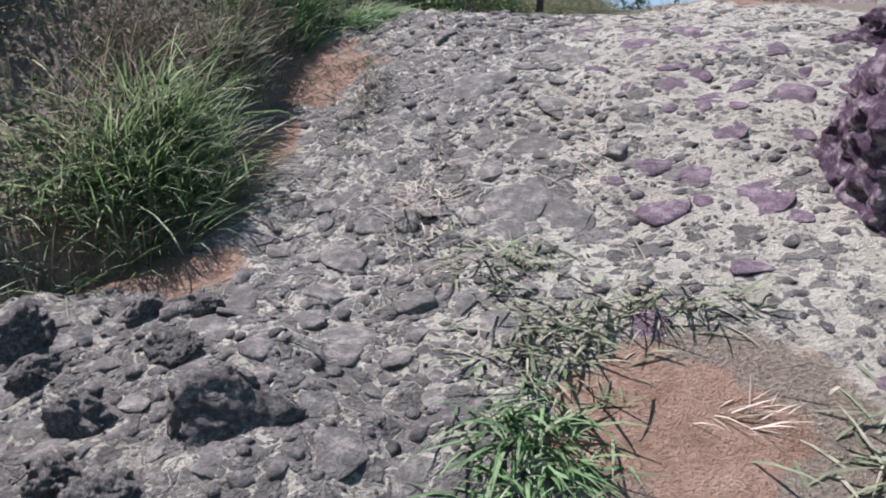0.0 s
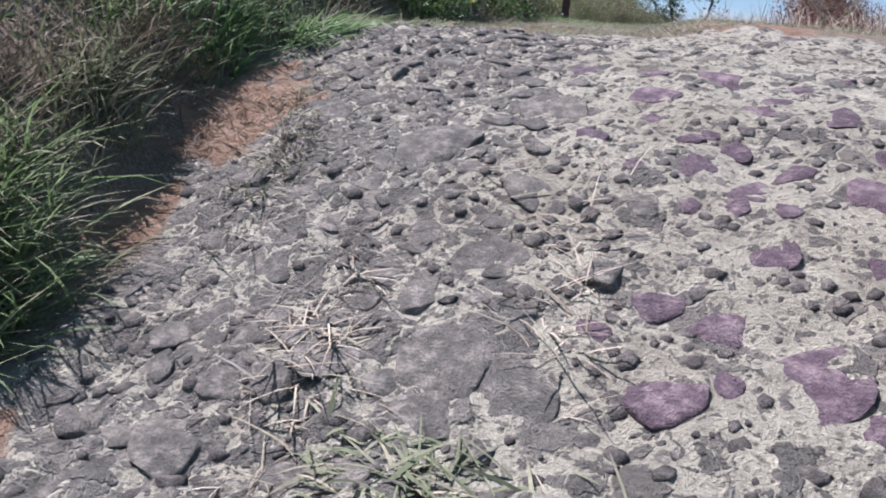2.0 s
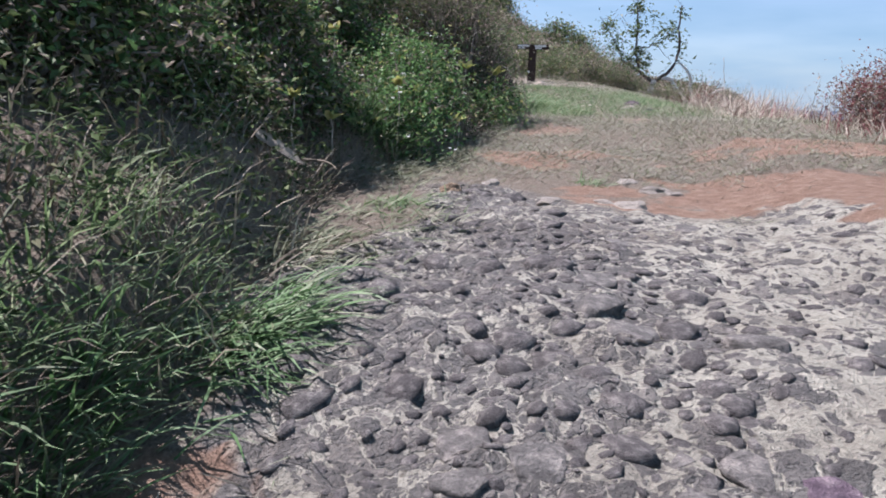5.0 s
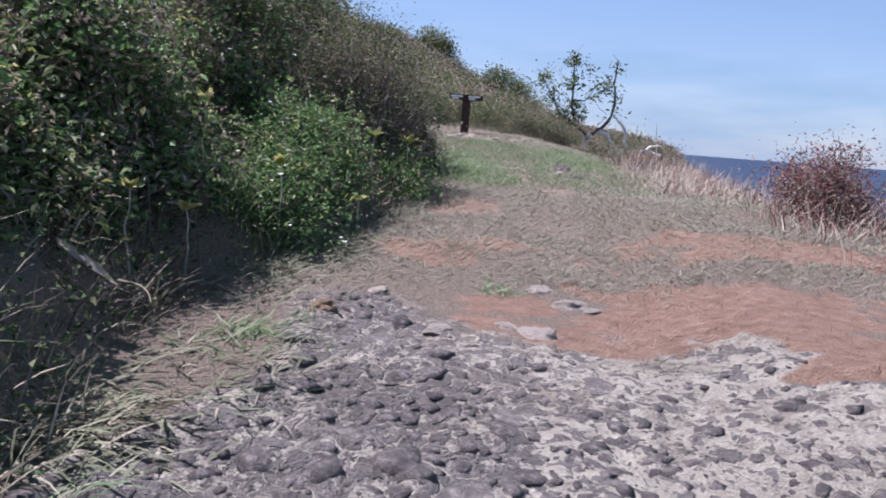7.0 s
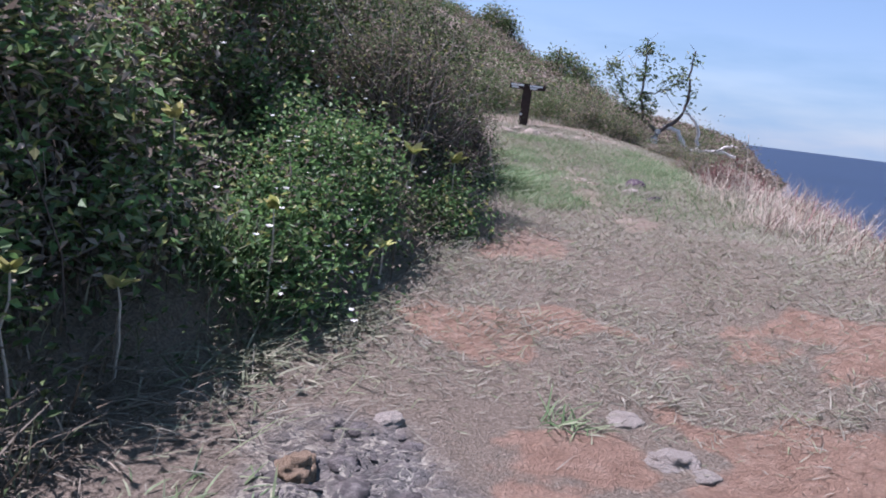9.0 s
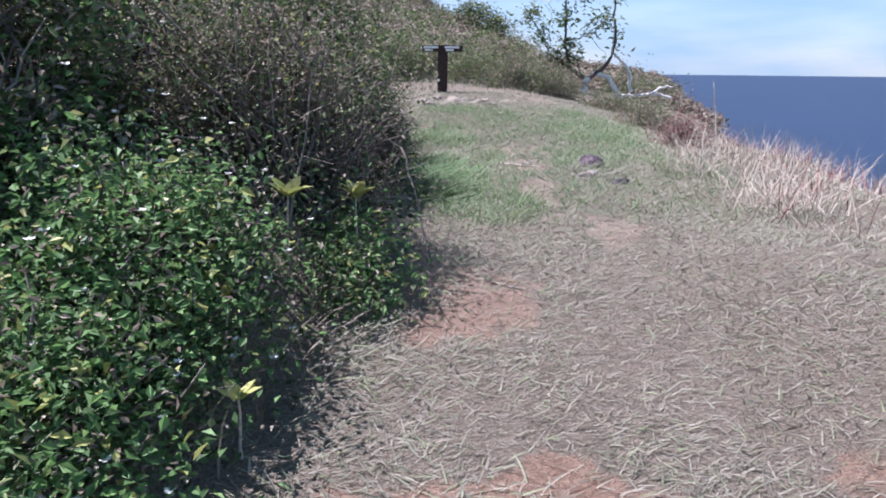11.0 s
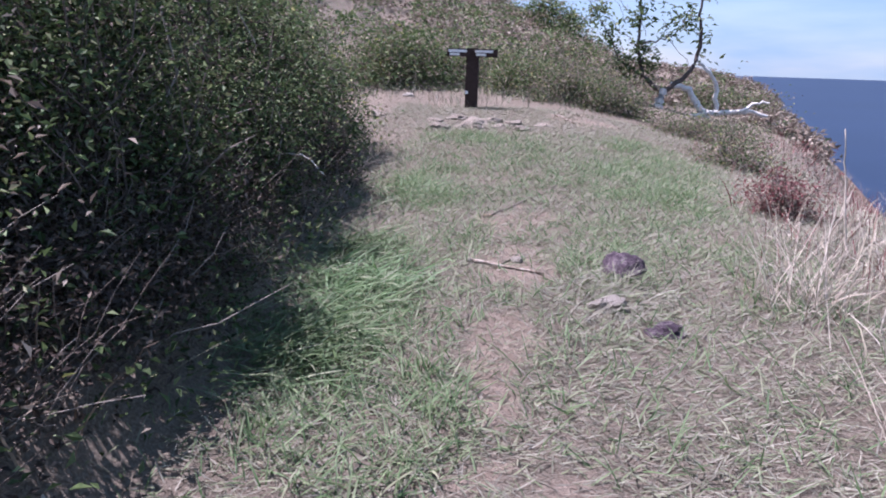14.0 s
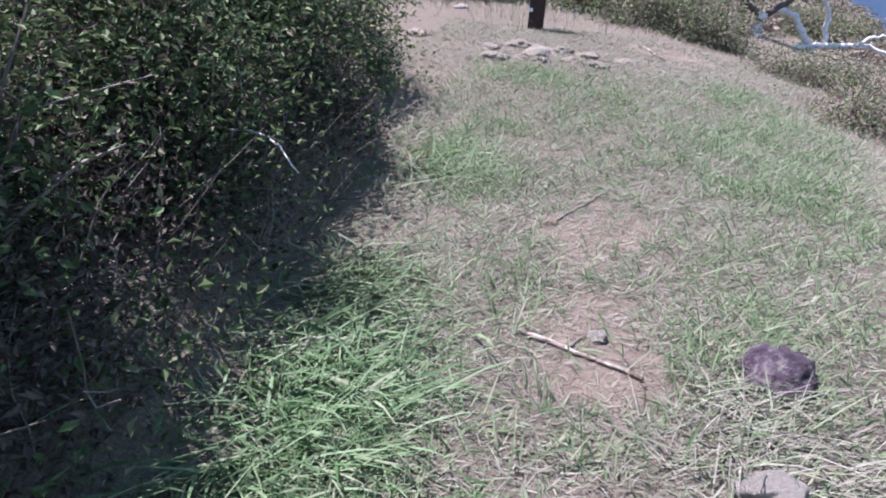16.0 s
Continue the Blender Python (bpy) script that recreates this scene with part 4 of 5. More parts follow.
x, y = field(22000, -5.0, 9.0, 22.0, 40.0, back_density)
keep = (rng.random(len(x)) < 0.25) | ~((x > 3.4) & (x < 7.6) & (y > 25.5) & (y < 33))
x, y = x[keep], y[keep]
k = len(x)
grass_patch("slope_grass", x, y, M_MAT, uni(0.12, 0.4, k) * np.where(x > 2.6, 0.6, 1.0), uni(0.006, 0.012, k), uni(0.1, 0.9, k), uni(0.0, 0.8, k), uni(0, 6.28, k),
            "bleached dead grass on the slope behind the sign")


def far_scrub():
    n = 1500
    cx, cy = uni(-16, 15, n), uni(29, 62, n)
    keep = (cx < right_edge(cy) + 1.0) & ((cx < -3.5) | (cy > 33) | ((cx > 2.8) & (cy > 28.5))) & ~((cx > 3.4) & (cx < 7.6) & (cy > 25) & (cy < 33.2))
    cx, cy = cx[keep], cy[keep]
    n, per = len(cx), 70
    r = uni(0.25, 0.75, n) * np.where(cx > 5.5, 0.5, 1.0)
    cz = height(cx, cy, False) + r * 0.4
    pos = np.repeat(np.stack([cx, cy, cz], -1), per, 0) + np.clip(rng.normal(0, 0.45, (n * per, 3)), -0.8, 0.8) * np.repeat(r, per)[:, None] * np.array([1.2, 1.2, 0.7])
    pos[:, 2] = np.maximum(pos[:, 2], height(pos[:, 0], pos[:, 1], False))
    dry = np.repeat(rng.random(n) < np.where(cx > 4.5, 0.85, 0.5), per)
    for name, m, sel, label in (("far_scrub", M_LEAF, ~dry, "green scrub covering the hillside beyond"), ("far_dry_scrub", M_BROWNLEAF, dry, "brown dry scrub on the hillside beyond")):
        ln = uni(0.08, 0.2, int(sel.sum()))
        tagged(new(name, np_mesh(name, *leaves(pos[sel], ln, ln * 0.55), False, m)), label, "scrub", kind="stuff")


far_scrub()


# ---- the grassy bank beside the rock ----
def bank_density(x, y):
    d = left_edge(y) - x
    d = d - 0.22 * sstep(4.9, 5.4, y) * (1 - sstep(6.8, 7.2, y))
    return sstep(-0.12, 0.15, d) * (1 - sstep(1.4, 2.6, d)) * (0.3 + 0.7 * sstep(0.35, 0.6, fbm(x, y, 1.5, 91)))


for name, m, n, l0, l1, y1, label in (("bank_grass", M_BROAD_DULL, 6500, 0.12, 0.34, 11.5, "long green grass hanging over the bank"),
                                      ("dead_bank_grass", M_DEADSTEM, 9500, 0.15, 0.45, 15.5, "dead grass stems tangled on the bank")):
    x, y = field(n, -2.5, 1.8, 2.0, y1, bank_density)
    k = len(x)
    grass_patch(name, x, y, m, uni(l0, l1, k), uni(0.004, 0.010, k), uni(0.1, 0.9, k), uni(0.2, 1.6, k), rng.normal(-0.4, 1.2, k), label)
# undergrowth in the darkened leaf colour, which carries the bank's shade
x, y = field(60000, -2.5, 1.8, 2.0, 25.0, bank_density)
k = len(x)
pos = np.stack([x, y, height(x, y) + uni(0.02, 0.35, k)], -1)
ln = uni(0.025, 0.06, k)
under = new("undergrowth", np_mesh("undergrowth", *leaves(pos, ln, ln * 0.5), False, M_SHADELEAF))
# dark dead leaves added to blacken the shaded hollow below the bushes
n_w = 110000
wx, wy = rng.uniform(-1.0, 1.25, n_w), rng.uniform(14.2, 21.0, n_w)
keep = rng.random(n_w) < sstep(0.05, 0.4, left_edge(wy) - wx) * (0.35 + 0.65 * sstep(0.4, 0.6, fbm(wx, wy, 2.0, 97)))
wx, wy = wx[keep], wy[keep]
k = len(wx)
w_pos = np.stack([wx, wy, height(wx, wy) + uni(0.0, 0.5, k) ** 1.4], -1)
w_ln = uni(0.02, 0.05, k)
tagged(new("shade_fill_leaves", np_mesh("shade_fill_leaves", *leaves(w_pos, w_ln, w_ln * 0.45), False, M_SHADE_DEADLEAF)),
       "tangle of withered leaves added to darken the hollow under the bushes", "undergrowth", kind="stuff")
k = 900
ax, ay = rng.uniform(-0.4, 1.15, k), rng.uniform(14.4, 20.6, k)
twig_a = np.stack([ax, ay, height(ax, ay)], -1)
twig_b = twig_a + np.stack([rng.normal(0.12, 0.18, k), rng.normal(-0.05, 0.2, k), uni(0.1, 0.5, k)], -1)
keep = ax < left_edge(ay) - 0.1
tagged(new("brushwood", np_mesh("brushwood", *tubes(wander(twig_a[keep], twig_b[keep], 5, 0.04), np.linspace(1, 0.4, 5)[None] * uni(0.002, 0.005, (int(keep.sum()), 1)), 4), True, M_TWIG)),
       "bare dead twigs under the dark bushes", "brushwood", kind="stuff")
tagged(under, "low undergrowth of small leaves, shade put into their dark colour", "undergrowth", kind="stuff")


# ---- grass tufts on the rock ----
def tuft(name, cx, cy, rx, ry, n, mat, l0, l1, az, spread, label, lean=(0.5, 1.4), wide=(0.005, 0.011)):
    """A flattened tuft: blades fan out of it mostly towards az."""
    x, y = rng.normal(cx, rx * 0.5, n), rng.normal(cy, ry * 0.5, n)
    ob = grass_patch(name, x, y, mat, uni(l0, l1, n), uni(*wide, n), uni(*lean, n), uni(0.3, 1.15, n) if "hanging" in label else uni(0.1, 0.9, n), rng.normal(az, spread, n), label)
    return tagged(ob, category="grass tuft", kind="stuff")


for cx, cy, rx, ry, n, m, l0, l1, az, sp, label in (
    (2.47, 3.55, 0.20, 0.30, 300, M_BROAD, 0.12, 0.28, -1.6, 0.9, "flattened tuft of broad green grass on the rock"),
    (2.52, 4.02, 0.30, 0.22, 240, M_BROAD_DULL, 0.10, 0.24, -1.2, 1.6, "flattened tuft of dull broad grass on the rock"),
    (2.30, 4.42, 0.28, 0.20, 200, M_BROAD_DULL, 0.10, 0.24, 2.4, 1.6, "flattened tuft of dull green grass on the rock"),
    (2.85, 4.16, 0.34, 0.10, 160, M_BROAD_DULL, 0.10, 0.22, 0.0, 1.6, "line of grey dead grass along the soil patch"),
    (3.38, 3.45, 0.28, 0.25, 240, M_BROAD_DULL, 0.12, 0.3, 0.4, 1.4, "matted tuft of grey dead grass"),
    (3.02, 3.70, 0.15, 0.07, 60, M_STRAW, 0.10, 0.22, 0.3, 0.7, "few straw stems lying on red soil"),
    (2.30, 5.75, 0.10, 0.3, 30, M_STRAW, 0.08, 0.2, 0.3, 1.7, "few straw stems lying on the rock"),
    (1.9, 4.85, 0.12, 0.45, 220, M_STRAW, 0.10, 0.25, 0.5, 1.8, "strip of bleached straw in a crack of the rock"),
    (2.62, 5.2, 0.08, 0.5, 200, M_STRAW, 0.10, 0.3, 1.5, 1.2, "strip of bleached straw in a crack of the rock"),
    (2.72, 5.75, 0.05, 0.12, 40, M_STRAW, 0.2, 0.42, 1.2, 0.6, "few upright straw stems in a crack of the rock"),
    (1.38, 5.75, 0.10, 0.50, 240, M_MAT, 0.08, 0.22, -0.9, 1.2, "tuft of pale dry grass at the edge of the rock"),
    (1.35, 5.9, 0.12, 0.25, 70, M_STRAW, 0.10, 0.22, -0.9, 1.1, "tuft of yellow-green grass at the edge of the rock"),
    (1.2, 6.5, 0.10, 0.4, 180, M_MAT, 0.08, 0.2, -0.6, 1.2, "tuft of pale dry grass at the edge of the rock"),
    (0.66, 4.85, 0.26, 0.36, 1100, M_LUSH, 0.25, 0.5, -0.6, 0.8, "large lush green tussock overhanging the bank"),
    (0.40, 4.6, 0.35, 0.40, 550, M_LUSH, 0.2, 0.45, -0.9, 1.1, "green tussock of long grass on the bank"),
    (0.32, 6.7, 0.25, 0.45, 240, M_LUSH, 0.15, 0.30, -0.4, 1.0, "lush green grass hanging over the bank"),
    (0.62, 5.7, 0.14, 0.35, 420, M_BROAD_DULL, 0.12, 0.32, -0.3, 0.9, "dull green grass hanging over the earth bank"),
    (0.58, 6.2, 0.16, 0.40, 420, M_DEADSTEM, 0.12, 0.32, -0.3, 0.9, "dead grass hanging over the earth bank"),
    (0.30, 5.4, 0.3, 0.5, 420, M_DEADSTEM, 0.2, 0.45, -0.5, 1.0, "dead grass hanging over the earth bank"),
    (0.60, 6.8, 0.14, 0.40, 420, M_BROAD, 0.12, 0.32, -0.3, 0.9, "green grass hanging over the earth bank"),
    (0.48, 7.5, 0.28, 0.45, 260, M_LUSH, 0.15, 0.30, -0.4, 1.0, "lush green grass hanging over the bank"),
    (0.20, 6.5, 0.30, 0.6, 170, M_GREEN, 0.2, 0.42, -0.4, 1.1, "tall green grass on the bank below the bushes"),
    (0.15, 7.9, 0.30, 0.5, 140, M_GREEN, 0.2, 0.4, -0.4, 1.1, "tall green grass on the bank below the bushes"),
    (0.86, 7.5, 0.22, 0.40, 520, M_BROAD, 0.15, 0.36, -0.1, 0.8, "sunlit green grass lying over the rock edge"),
    (0.72, 8.4, 0.24, 0.45, 340, M_BROAD_DULL, 0.12, 0.32, -0.1, 0.9, "sunlit green grass lying over the rock edge"),
    (0.45, 4.9, 0.3, 0.4, 260, M_STRAW, 0.25, 0.5, -0.6, 1.0, "dead stems hanging among the green tussock"),
    (0.98, 8.5, 0.25, 0.45, 110, M_BROAD_DULL, 0.08, 0.22, -0.1, 0.9, "dull grass lying over the rock edge"),
    (1.1, 9.1, 0.3, 0.35, 110, M_BROAD_DULL, 0.08, 0.22, 0.0, 1.2, "dull grass lying over the rock edge"),
    (0.95, 6.1, 0.20, 0.65, 300, M_DEADSTEM, 0.06, 0.22, -0.6, 1.3, "broken dead stems littering the bare earth"),
    (3.3, 10.5, 0.6, 0.35, 130, M_DEADSTEM, 0.04, 0.14, 0.0, 1.8, "scattered dead stems on the red soil"),
    (0.65, 10.9, 0.25, 0.5, 500, M_BROAD_DULL, 0.10, 0.28, -0.2, 1.3, "dull green grass in the shade of the bushes"),
    (0.30, 10.2, 0.30, 0.5, 550, M_DEADSTEM, 0.15, 0.35, -0.4, 1.2, "tangled dead stems under the bushes"),
    (0.35, 9.5, 0.25, 0.4, 300, M_DEADSTEM, 0.12, 0.3, -0.4, 1.2, "tangled dead stems under the bushes"),
    (0.98, 11.5, 0.22, 0.45, 420, M_BROAD_DULL, 0.08, 0.24, -0.2, 1.3, "dull green grass at the foot of the bushes"),
    (0.75, 10.4, 0.45, 0.6, 400, M_MAT, 0.10, 0.3, 0.0, 1.6, "dull grass at the foot of the bushes"),
    (0.75, 9.3, 0.30, 0.5, 160, M_BROAD_DULL, 0.06, 0.18, 0.0, 1.8, "dull short grass in brown litter beside the gravel"),
    (1.25, 8.75, 0.25, 0.25, 70, M_MAT, 0.08, 0.22, 0.0, 1.8, "flattened dull grass on the gravel"),
    (0.95, 9.55, 0.12, 0.15, 110, M_GREEN, 0.08, 0.2, 0.0, 1.8, "small green tuft in the litter"),
    (2.15, 10.75, 0.12, 0.10, 70, M_GREEN, 0.08, 0.22, 0.0, 1.8, "small flattened tuft on red soil"),
    (2.9, 9.5, 0.16, 0.10, 70, M_MAT, 0.08, 0.2, 0.0, 1.8, "small flattened tuft on red soil"),
    (2.6, 11.1, 0.3, 0.12, 150, M_MAT, 0.08, 0.2, 0.0, 1.8, "thin dead grass on red soil"),
    (3.3, 11.0, 0.35, 0.15, 160, M_MAT, 0.08, 0.2, 0.0, 1.8, "thin dead grass on red soil"),
    (1.9, 11.9, 0.35, 0.3, 240, M_MAT, 0.08, 0.2, 0.0, 1.8, "thin dead grass on red soil"),
    (1.0, 9.5, 0.3, 0.4, 200, M_GREEN, 0.08, 0.2, 0.0, 1.6, "thin green grass on the gravel"),
    (0.38, 11.35, 0.25, 0.25, 300, M_BROAD, 0.25, 0.5, -0.6, 1.1, "tall arching tussock of green grass"),
    (1.55, 17.5, 0.32, 0.6, 1000, M_BROAD, 0.15, 0.36, -0.2, 1.2, "bright green grass at the foot of the bush"),
    (3.0, 17.6, 0.3, 0.6, 500, M_MAT, 0.15, 0.35, 0.0, 1.6, "grey-green grass round the half-buried rocks"),
    (1.5, 16.6, 0.3, 0.5, 800, M_GREEN, 0.2, 0.42, -0.3, 0.9, "bright green grass at the foot of the bush"),
    (1.35, 18.3, 0.25, 0.45, 600, M_GREEN, 0.18, 0.38, -0.3, 1.0, "bright green grass at the foot of the bush"),
    (1.2, 13.2, 0.2, 0.8, 400, M_MAT, 0.12, 0.35, -0.2, 1.1, "dead grass at the foot of the bush"),
    (1.3, 20.4, 0.3, 0.6, 500, M_GREEN, 0.15, 0.35, 0.0, 1.2, "green grass at the foot of the bush"),
    (4.1, 17.6, 0.25, 0.3, 120, M_STRAW, 0.4, 0.8, 1.2, 1.6, "clump of tall bleached stems at the cliff edge"),
    (4.3, 16.0, 0.4, 0.5, 220, M_STRAW, 0.35, 0.75, 1.2, 1.6, "clump of tall bleached stems at the cliff edge"),
):
    tuft("grass_tuft", cx, cy, rx, ry, n, m, l0, l1, az, sp, label, (0.5, 1.1) if "hanging" in label else (0.3, 1.2) if l1 > 0.45 else (0.9, 1.6), (0.005, 0.011) if m in (M_GREEN, M_LUSH) else (0.006, 0.013) if m in (M_BROAD, M_BROAD_DULL) else (0.003, 0.007))


# ---- the leaning tree on the cliff ----
def limb(points, r0, r1, mat, parent, name="branch"):
    p = np.array(points, float)
    s = np.linspace(0, len(p) - 1, 4 * (len(p) - 1) + 1)
    line = np.stack([np.interp(s, np.arange(len(p)), p[:, c]) for c in range(3)], -1)[None]
    line[:, 1:-1] += rng.normal(0, 0.02, (1, line.shape[1] - 2, 3))
    rad = np.linspace(r0, r1, line.shape[1])[None]
    return part(name, np_mesh(name, *tubes(line, rad, 8), True, mat), parent)


def cliff_tree():
    ox, oy = 5.16, 32.5
    oz = float(height(ox, oy, False)) - 0.1
    base = new("tree")
    base.location = (ox, oy, oz)
    tagged(base, "small wind-bent tree with forked white trunk and sparse leaves", "tree")
    k = 4.95 - oz
    limb([(0, 0, 0), (0.0, 0, k + 0.25), (0.06, 0, k + 0.55)], 0.14, 0.09, M_WHITEBARK, base, "trunk")
    limb([(0.06, 0, k + 0.5), (-0.2, 0.05, k + 0.62), (-0.45, 0.1, k + 0.85), (-0.55, 0.1, k + 1.3), (-0.62, 0.1, k + 2.2), (-0.66, 0.1, k + 3.2)], 0.065, 0.02, M_DARKBARK, base)
    limb([(-0.45, 0.1, k + 0.85), (-1.0, 0.2, k + 1.2), (-1.25, 0.2, k + 1.7), (-1.8, 0.3, k + 2.55)], 0.03, 0.01, M_DARKBARK, base)
    limb([(0.06, 0, k + 0.5), (0.45, -0.05, k + 0.78), (0.75, 0, k + 1.2), (0.78, 0, k + 1.9), (0.7, 0, k + 2.4), (0.76, 0, k + 3.0)], 0.065, 0.02, M_DARKBARK, base)
    limb([(-0.6, 0.1, k + 1.6), (-0.2, 0.1, k + 1.65), (0.2, 0.1, k + 1.8), (0.5, 0.1, k + 2.15)], 0.025, 0.008, M_DARKBARK, base)
    limb([(1.1, -0.1, k - 0.1), (0.85, -0.1, k + 0.2), (0.65, -0.1, k + 0.55), (0.2, 0, k + 0.68)], 0.085, 0.06, M_WHITEBARK, base, "trunk")
    limb([(0.5, -0.2, k - 0.12), (1.1, -0.1, k + 0.02), (1.8, 0, k + 0.1), (2.5, 0.1, k + 0.0)], 0.085, 0.04, M_WHITEBARK, base)
    limb([(1.3, 0, k + 0.05), (1.25, 0, k + 0.7), (1.1, 0, k + 0.95), (0.8, 0, k + 1.15)], 0.06, 0.035, M_WHITEBARK, base)
    limb([(1.8, 0, k + 0.08), (2.2, 0, k + 0.3), (2.5, 0, k + 0.32)], 0.05, 0.015, M_WHITEBARK, base)
    cen = []
    for cx, cz, rr, cnt in ((-0.62, 2.9, 0.28, 120), (-0.6, 2.2, 0.3, 110), (-0.55, 1.5, 0.25, 80), (-1.55, 2.3, 0.35, 120), (-1.25, 1.7, 0.3, 90), (0.4, 2.15, 0.3, 90), (0.1, 1.85, 0.25, 50),
                            (0.75, 2.7, 0.25, 30), (0.85, 1.9, 0.25, 35), (-0.35, 1.05, 0.3, 130), (-0.8, 1.0, 0.3, 120), (-0.1, 2.6, 0.3, 40), (0.9, 1.3, 0.3, 25)):
        cen.append(np.array([cx, 0.1, cz + k]) + rng.normal(0, rr * 0.55, (cnt, 3)))
    pos = np.concatenate(cen)
    ln = uni(0.10, 0.2, len(pos))
    part("crown", np_mesh("crown", *leaves(pos, ln, ln * 0.45), False, M_LEAF), base)
    nt = 70
    a = pos[rng.choice(len(pos), nt)]
    bq = a + rng.normal(0, 0.25, (nt, 3))
    tagged(part("twigs", np_mesh("twigs", *tubes(wander(a, bq, 5, 0.05), np.full((nt, 5), 0.006), 4), True, M_DARKBARK), base), kind="stuff")


cliff_tree()


# ---- loose things on the ground ----
def stick(name, a, b, r, mat, label, bow=0.0, cat="stick", rise=(0.0, 0.0)):
    pa, pb = np.array([a[0], a[1], float(height(*a)) + rise[0] + r]), np.array([b[0], b[1], float(height(*b)) + rise[1] + r])
    line = wander(pa[None], pb[None], 12, 0.012)
    line[0, :, 2] += bow * np.sin(np.linspace(0, np.pi, 12))
    if rise == (0.0, 0.0) and not bow:
        line[0, :, 2] = height(line[0, :, 0], line[0, :, 1]) + r * 0.9
    rad = np.linspace(r, r * 0.55, 12)[None] * uni(0.85, 1.15, (1, 12))
    v, f = tubes(line, rad, 7)
    v = np.concatenate([v, line[0, [0, -1]]])
    tri = [[k, (k + 1) % 7, len(v) - 2] for k in range(7)] + [[len(v) - 9 + k, len(v) - 9 + (k + 1) % 7, len(v) - 1] for k in range(7)]
    quads = np.concatenate([np.stack([f[:, 0], f[:, 1], f[:, 2]], -1), np.stack([f[:, 0], f[:, 2], f[:, 3]], -1), np.array(tri)])
    return tagged(new(name, np_mesh(name, v, quads, True, mat)), label, cat)


stick("stick", (2.16, 18.16), (2.64, 17.93), 0.013, M_STICK, "pale broken stick lying across the worn line")
stick("stick", (2.17, 19.5), (2.46, 20.2), 0.009, M_TWIG, "thin brown stick lying on bare soil")
stick("stick", (2.36, 18.1), (2.44, 18.28), 0.006, M_DARKBARK, "short dark twig beside the pale stick")
stick("stick", (1.95, 14.0), (2.12, 13.9), 0.008, M_STICK, "short bleached stick on the orange soil")
stick("stick", (2.7, 25.9), (3.0, 25.2), 0.02, M_STICK, "short bleached branch at the foot of the scrub")
stick("dead_branch", (1.25, 14.6), (1.6, 14.1), 0.007, M_TWIG, "bare grey branch poking out of the bush", 0.1, "branch", (0.7, 0.05))
stick("dead_branch", (0.75, 18.5), (1.15, 18.3), 0.006, M_WHITEBARK, "thin bleached branch in the shade of the bush", 0.08, "branch", (0.35, 0.5))
stick("dry_stem", (4.75, 18.9), (4.68, 19.1), 0.008, M_STRAW, "curved bleached stem standing at the cliff edge", 0.0, "stem", (0.0, 0.85))


def palm_sheath():
    """A curled dead leaf sheath with its stalk, caught on the bank."""
    base = new("dead_leaf_sheath")
    base.location = (0.34, 9.22, 4.63)
    base.scale = (0.75, 1.3, 0.9)
    base.rotation_euler = (-0.7, 0.0, 0.15)
    tagged(base, "bleached curled dead leaf sheath with a thin stalk", "dead leaf")
    bm = bmesh.new()
    rows = []
    for i in range(13):
        s = i / 12
        w = 0.055 * (1 - abs(2 * s - 0.8) ** 2 * 0.5) * (1 if s < 0.85 else 0.6)
        rows.append([bm.verts.new((-0.20 + 0.40 * s, w * math.sin(a) * 1.0 + 0.02 * s, 0.10 - 0.20 * s + w * (1 - math.cos(a)) * 0.7)) for a in [(-1.2 + 2.4 * j / 6) for j in range(7)]])
    for r0, r1 in zip(rows, rows[1:]):
        for j in range(6):
            bm.faces.new((r0[j], r0[j + 1], r1[j + 1], r1[j]))
    bmesh.ops.solidify(bm, geom=bm.faces[:], thickness=0.006)
    part("sheath", bm_mesh("sheath", bm, M_WHITEBARK, True), base)
    q = np.linspace(0, 1, 12)
    line = np.stack([0.19 + 0.36 * q - 0.07 * q**2, -0.16 * q**1.5, -0.08 - 0.08 * q - 0.14 * q**2.5], -1)[None]
    part("stalk", np_mesh("stalk", *tubes(line, np.linspace(0.008, 0.003, 12)[None], 6), True, M_DEADSTEM), base)


palm_sheath()


def loose_rock(x, y, r, mat, label, flat=0.65, seed=0, name="rock", sunk=0.12):
    ob = new(name, bm_mesh(name, stone_mesh(60 + seed, 4, 0.36, 0.9), mat, True))
    ob.matrix_world = Matrix.LocRotScale((x, y, float(height(x, y)) + r * flat * sunk), Euler((rng.normal(0, 0.2 * flat), rng.normal(0, 0.2 * flat), rng.uniform(0, 6.28))), (r, r * 0.8, r * flat))
    return tagged(ob, label, "rock")


loose_rock(1.22, 9.98, 0.085, M_OCHRE, "ochre yellow rounded rock at the end of the gravel", 0.75, 1)
loose_rock(1.43, 10.5, 0.06, M_PALE, "small pale flat stone on the soil", 0.5, 2)
loose_rock(3.14, 18.1, 0.17, M_DARKROCK, "dark purplish rock half buried in grass", 0.8, 3, sunk=-0.2)
loose_rock(3.0, 17.4, 0.10, M_PALE, "pale lichen-covered rock half buried in grass", 0.6, 4)
loose_rock(3.25, 17.1, 0.14, M_DARKROCK, "dark purplish rock half buried in grass", 0.5, 5, sunk=-0.35)
loose_rock(2.47, 18.22, 0.05, M_PALE, "small pale stone beside the stick", 0.6, 6)
loose_rock(2.17, 19.5, 0.035, M_OCHRE, "small reddish stone on bare soil", 0.7, 7)
loose_rock(-0.15, 28.4, 0.12, M_PALE, "pale stone at the back of the clearing", 0.6, 8)
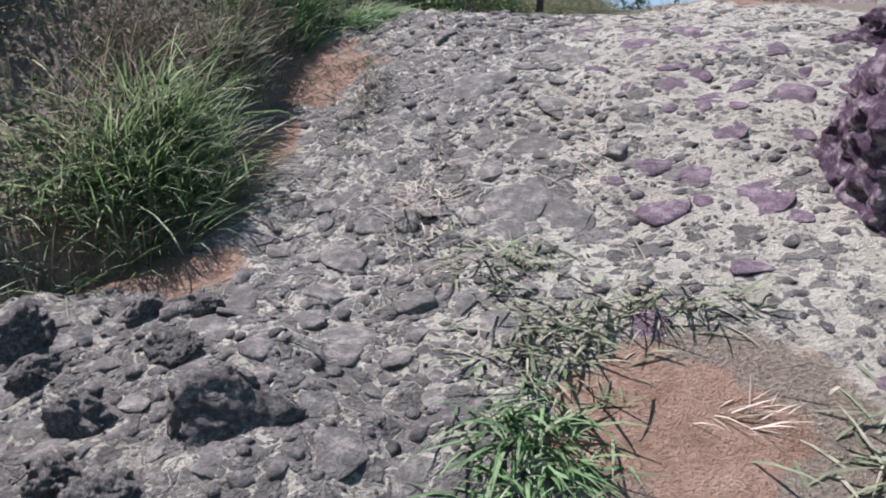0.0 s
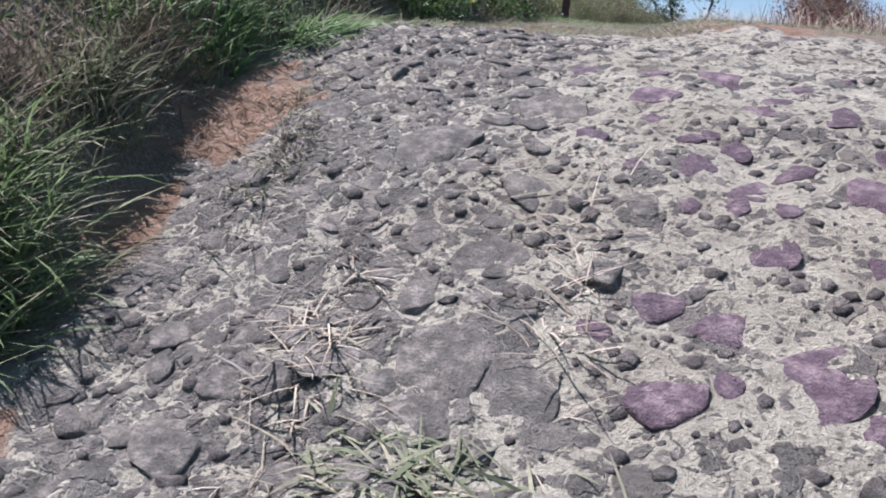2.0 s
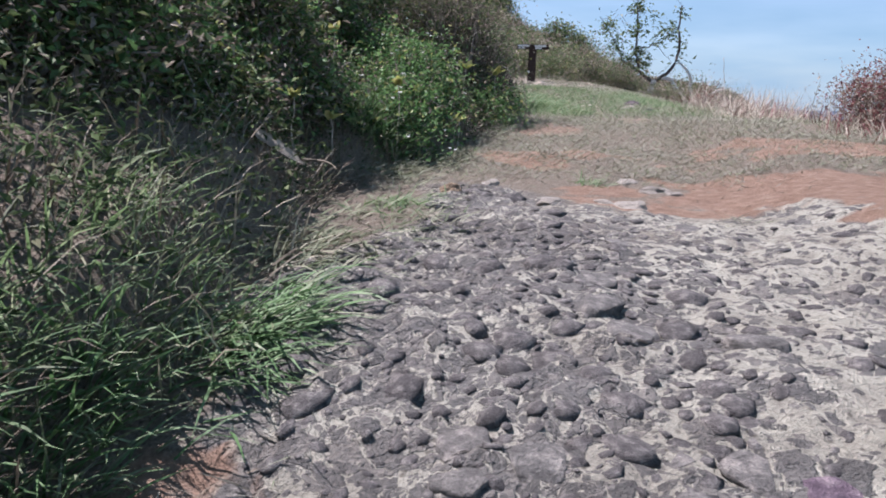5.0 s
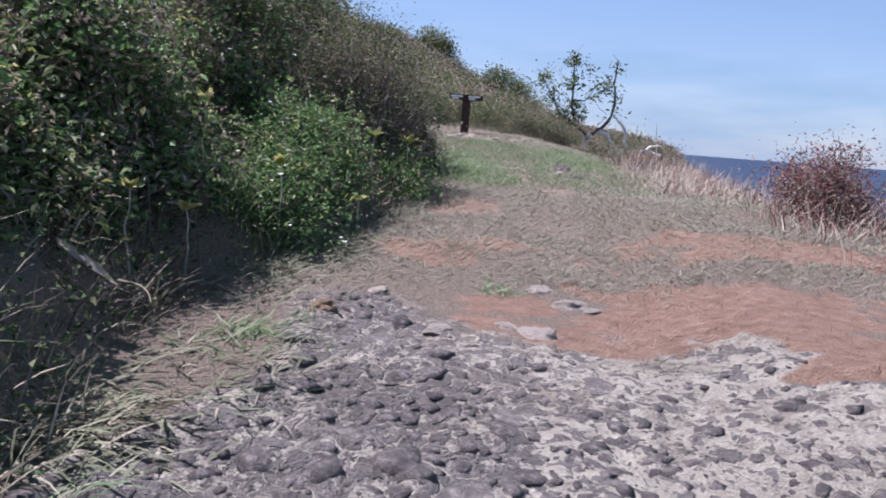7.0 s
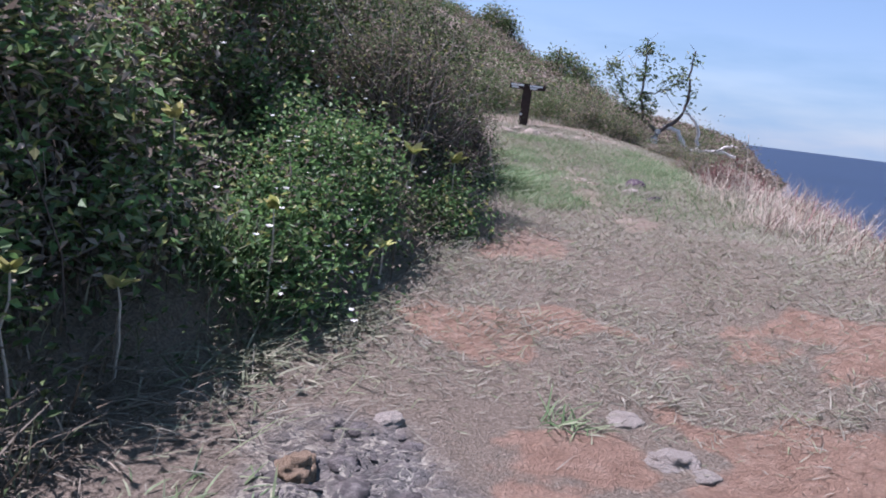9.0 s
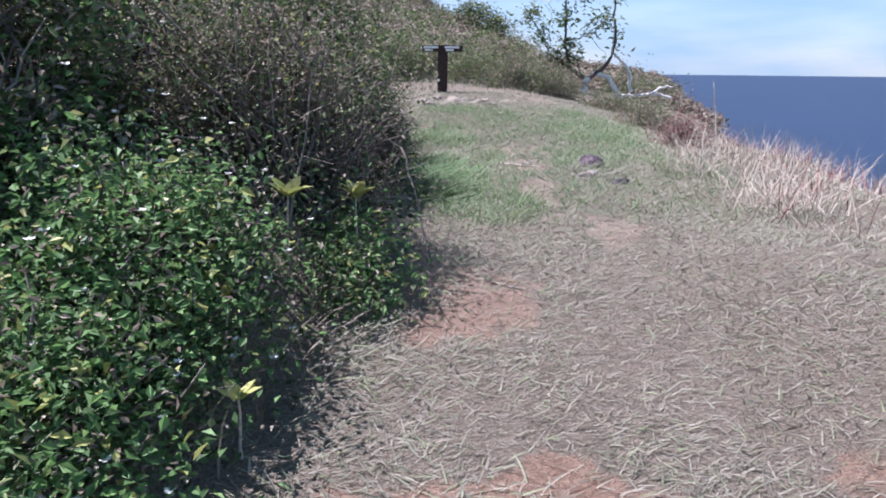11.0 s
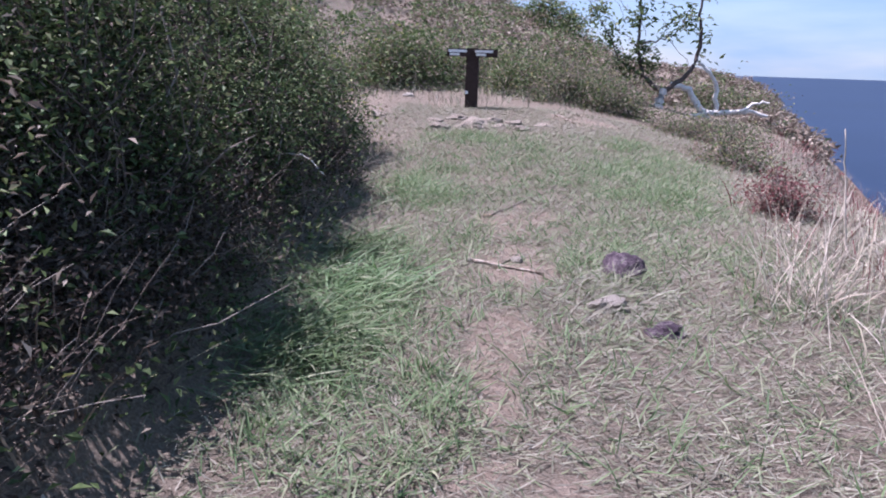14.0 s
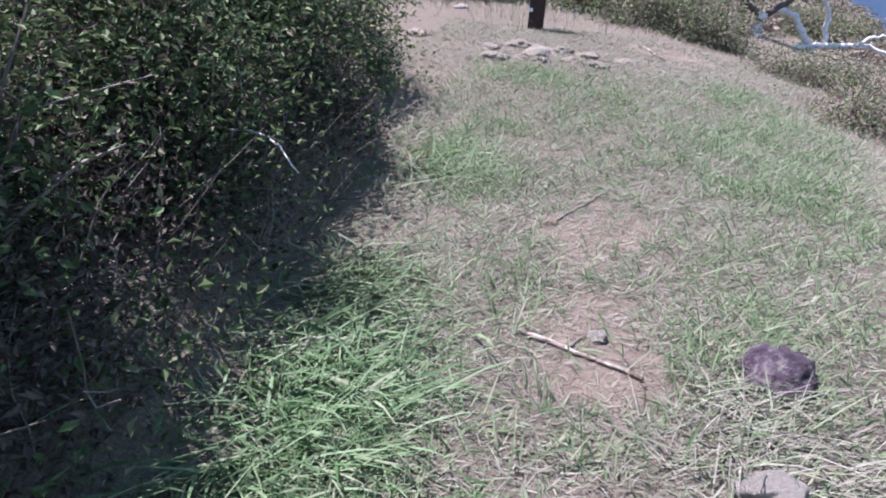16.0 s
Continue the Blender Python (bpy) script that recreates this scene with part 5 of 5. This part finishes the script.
for k, (px, py, pr) in enumerate(((1.12, 24.1, 0.17), (1.25, 25.1, 0.2), (1.55, 24.6, 0.2), (1.75, 25.0, 0.14), (1.62, 24.2, 0.12), (2.1, 24.8, 0.16), (2.25, 24.3, 0.13), (2.55, 24.65, 0.12),
                                  (0.95, 24.7, 0.13), (-0.07, 25.2, 0.16), (1.9, 24.4, 0.1), (1.38, 24.25, 0.1))):
    tagged(loose_rock(px, py, pr * 1.15, M_TANSTONE, "weathered pale stone set in the ground before the sign", 0.42, 10 + k, sunk=-0.1), group="pale stones before the sign")
for k, (px, py, pr) in enumerate(((2.42, 10.9, 0.08), (2.58, 10.6, 0.1), (2.35, 9.95, 0.1), (2.7, 10.5, 0.06), (1.85, 9.75, 0.07), (2.2, 10.05, 0.06))):
    tagged(loose_rock(px, py, pr * 1.2, M_PALE, "weathered pale stone in the red soil", 0.45, 30 + k, sunk=-0.25), group="pale stones in the soil")


# ---- flowers and yellow-leaved plants ----
def rosette(x, y, z, n, ln, label):
    base = new("plant")
    zg = float(height(x, y, False))
    base.location = (x, y, zg)
    tagged(base, label, "plant", "yellow-leaved plants")
    top = np.array([0, 0, z - zg])
    part("stem", np_mesh("stem", *tubes(wander(np.zeros((1, 3)), top[None], 6, 0.03), np.linspace(0.008, 0.004, 6)[None], 5), True, M_STRAW), base)
    v, f = blades(np.repeat(top[None], n, 0), uni(0, 6.28, n), uni(0.7, 1.1, n) * ln, np.full(n, ln * 0.42), uni(0.4, 1.2, n), uni(0.2, 0.9, n))
    part("foliage", np_mesh("foliage", v, f, True, M_YELLOW), base)


for px, py, pz, n, ln in ((0.9, 13.5, 5.2, 9, 0.13), (1.2, 13.78, 5.15, 11, 0.15), (0.85, 12.6, 4.95, 7, 0.10), (1.0, 12.2, 4.7, 6, 0.10), (0.1, 11.2, 5.39, 6, 0.12), (0.3, 10.4, 4.75, 6, 0.1),
                          (0.6, 11.3, 5.0, 8, 0.13), (0.2, 9.9, 4.9, 6, 0.1)):
    rosette(px, py, pz, n, ln, "leafy shoot with large yellowing leaves")


def flowers():
    n = 60
    cx, cy = rng.normal(0.6, 0.28, n), rng.uniform(11.0, 13.9, n)
    z = height(cx, cy, False) + uni(0.3, 1.0, n) * np.clip(1.3 - cx, 0.3, 1.2)
    pos = np.repeat(np.stack([cx, cy, z], -1), 5, 0)
    az = np.tile(np.arange(5) * 1.2566, n) + np.repeat(uni(0, 6, n), 5)
    v, f = blades(pos, az, np.full(n * 5, 0.022), np.full(n * 5, 0.017), np.full(n * 5, 1.1), np.full(n * 5, 0.3))
    tagged(new("flowers", np_mesh("flowers", v, f, True, M_FLOWER)), "tiny white flowers scattered over the herb bushes", "flowers", kind="stuff")


flowers()
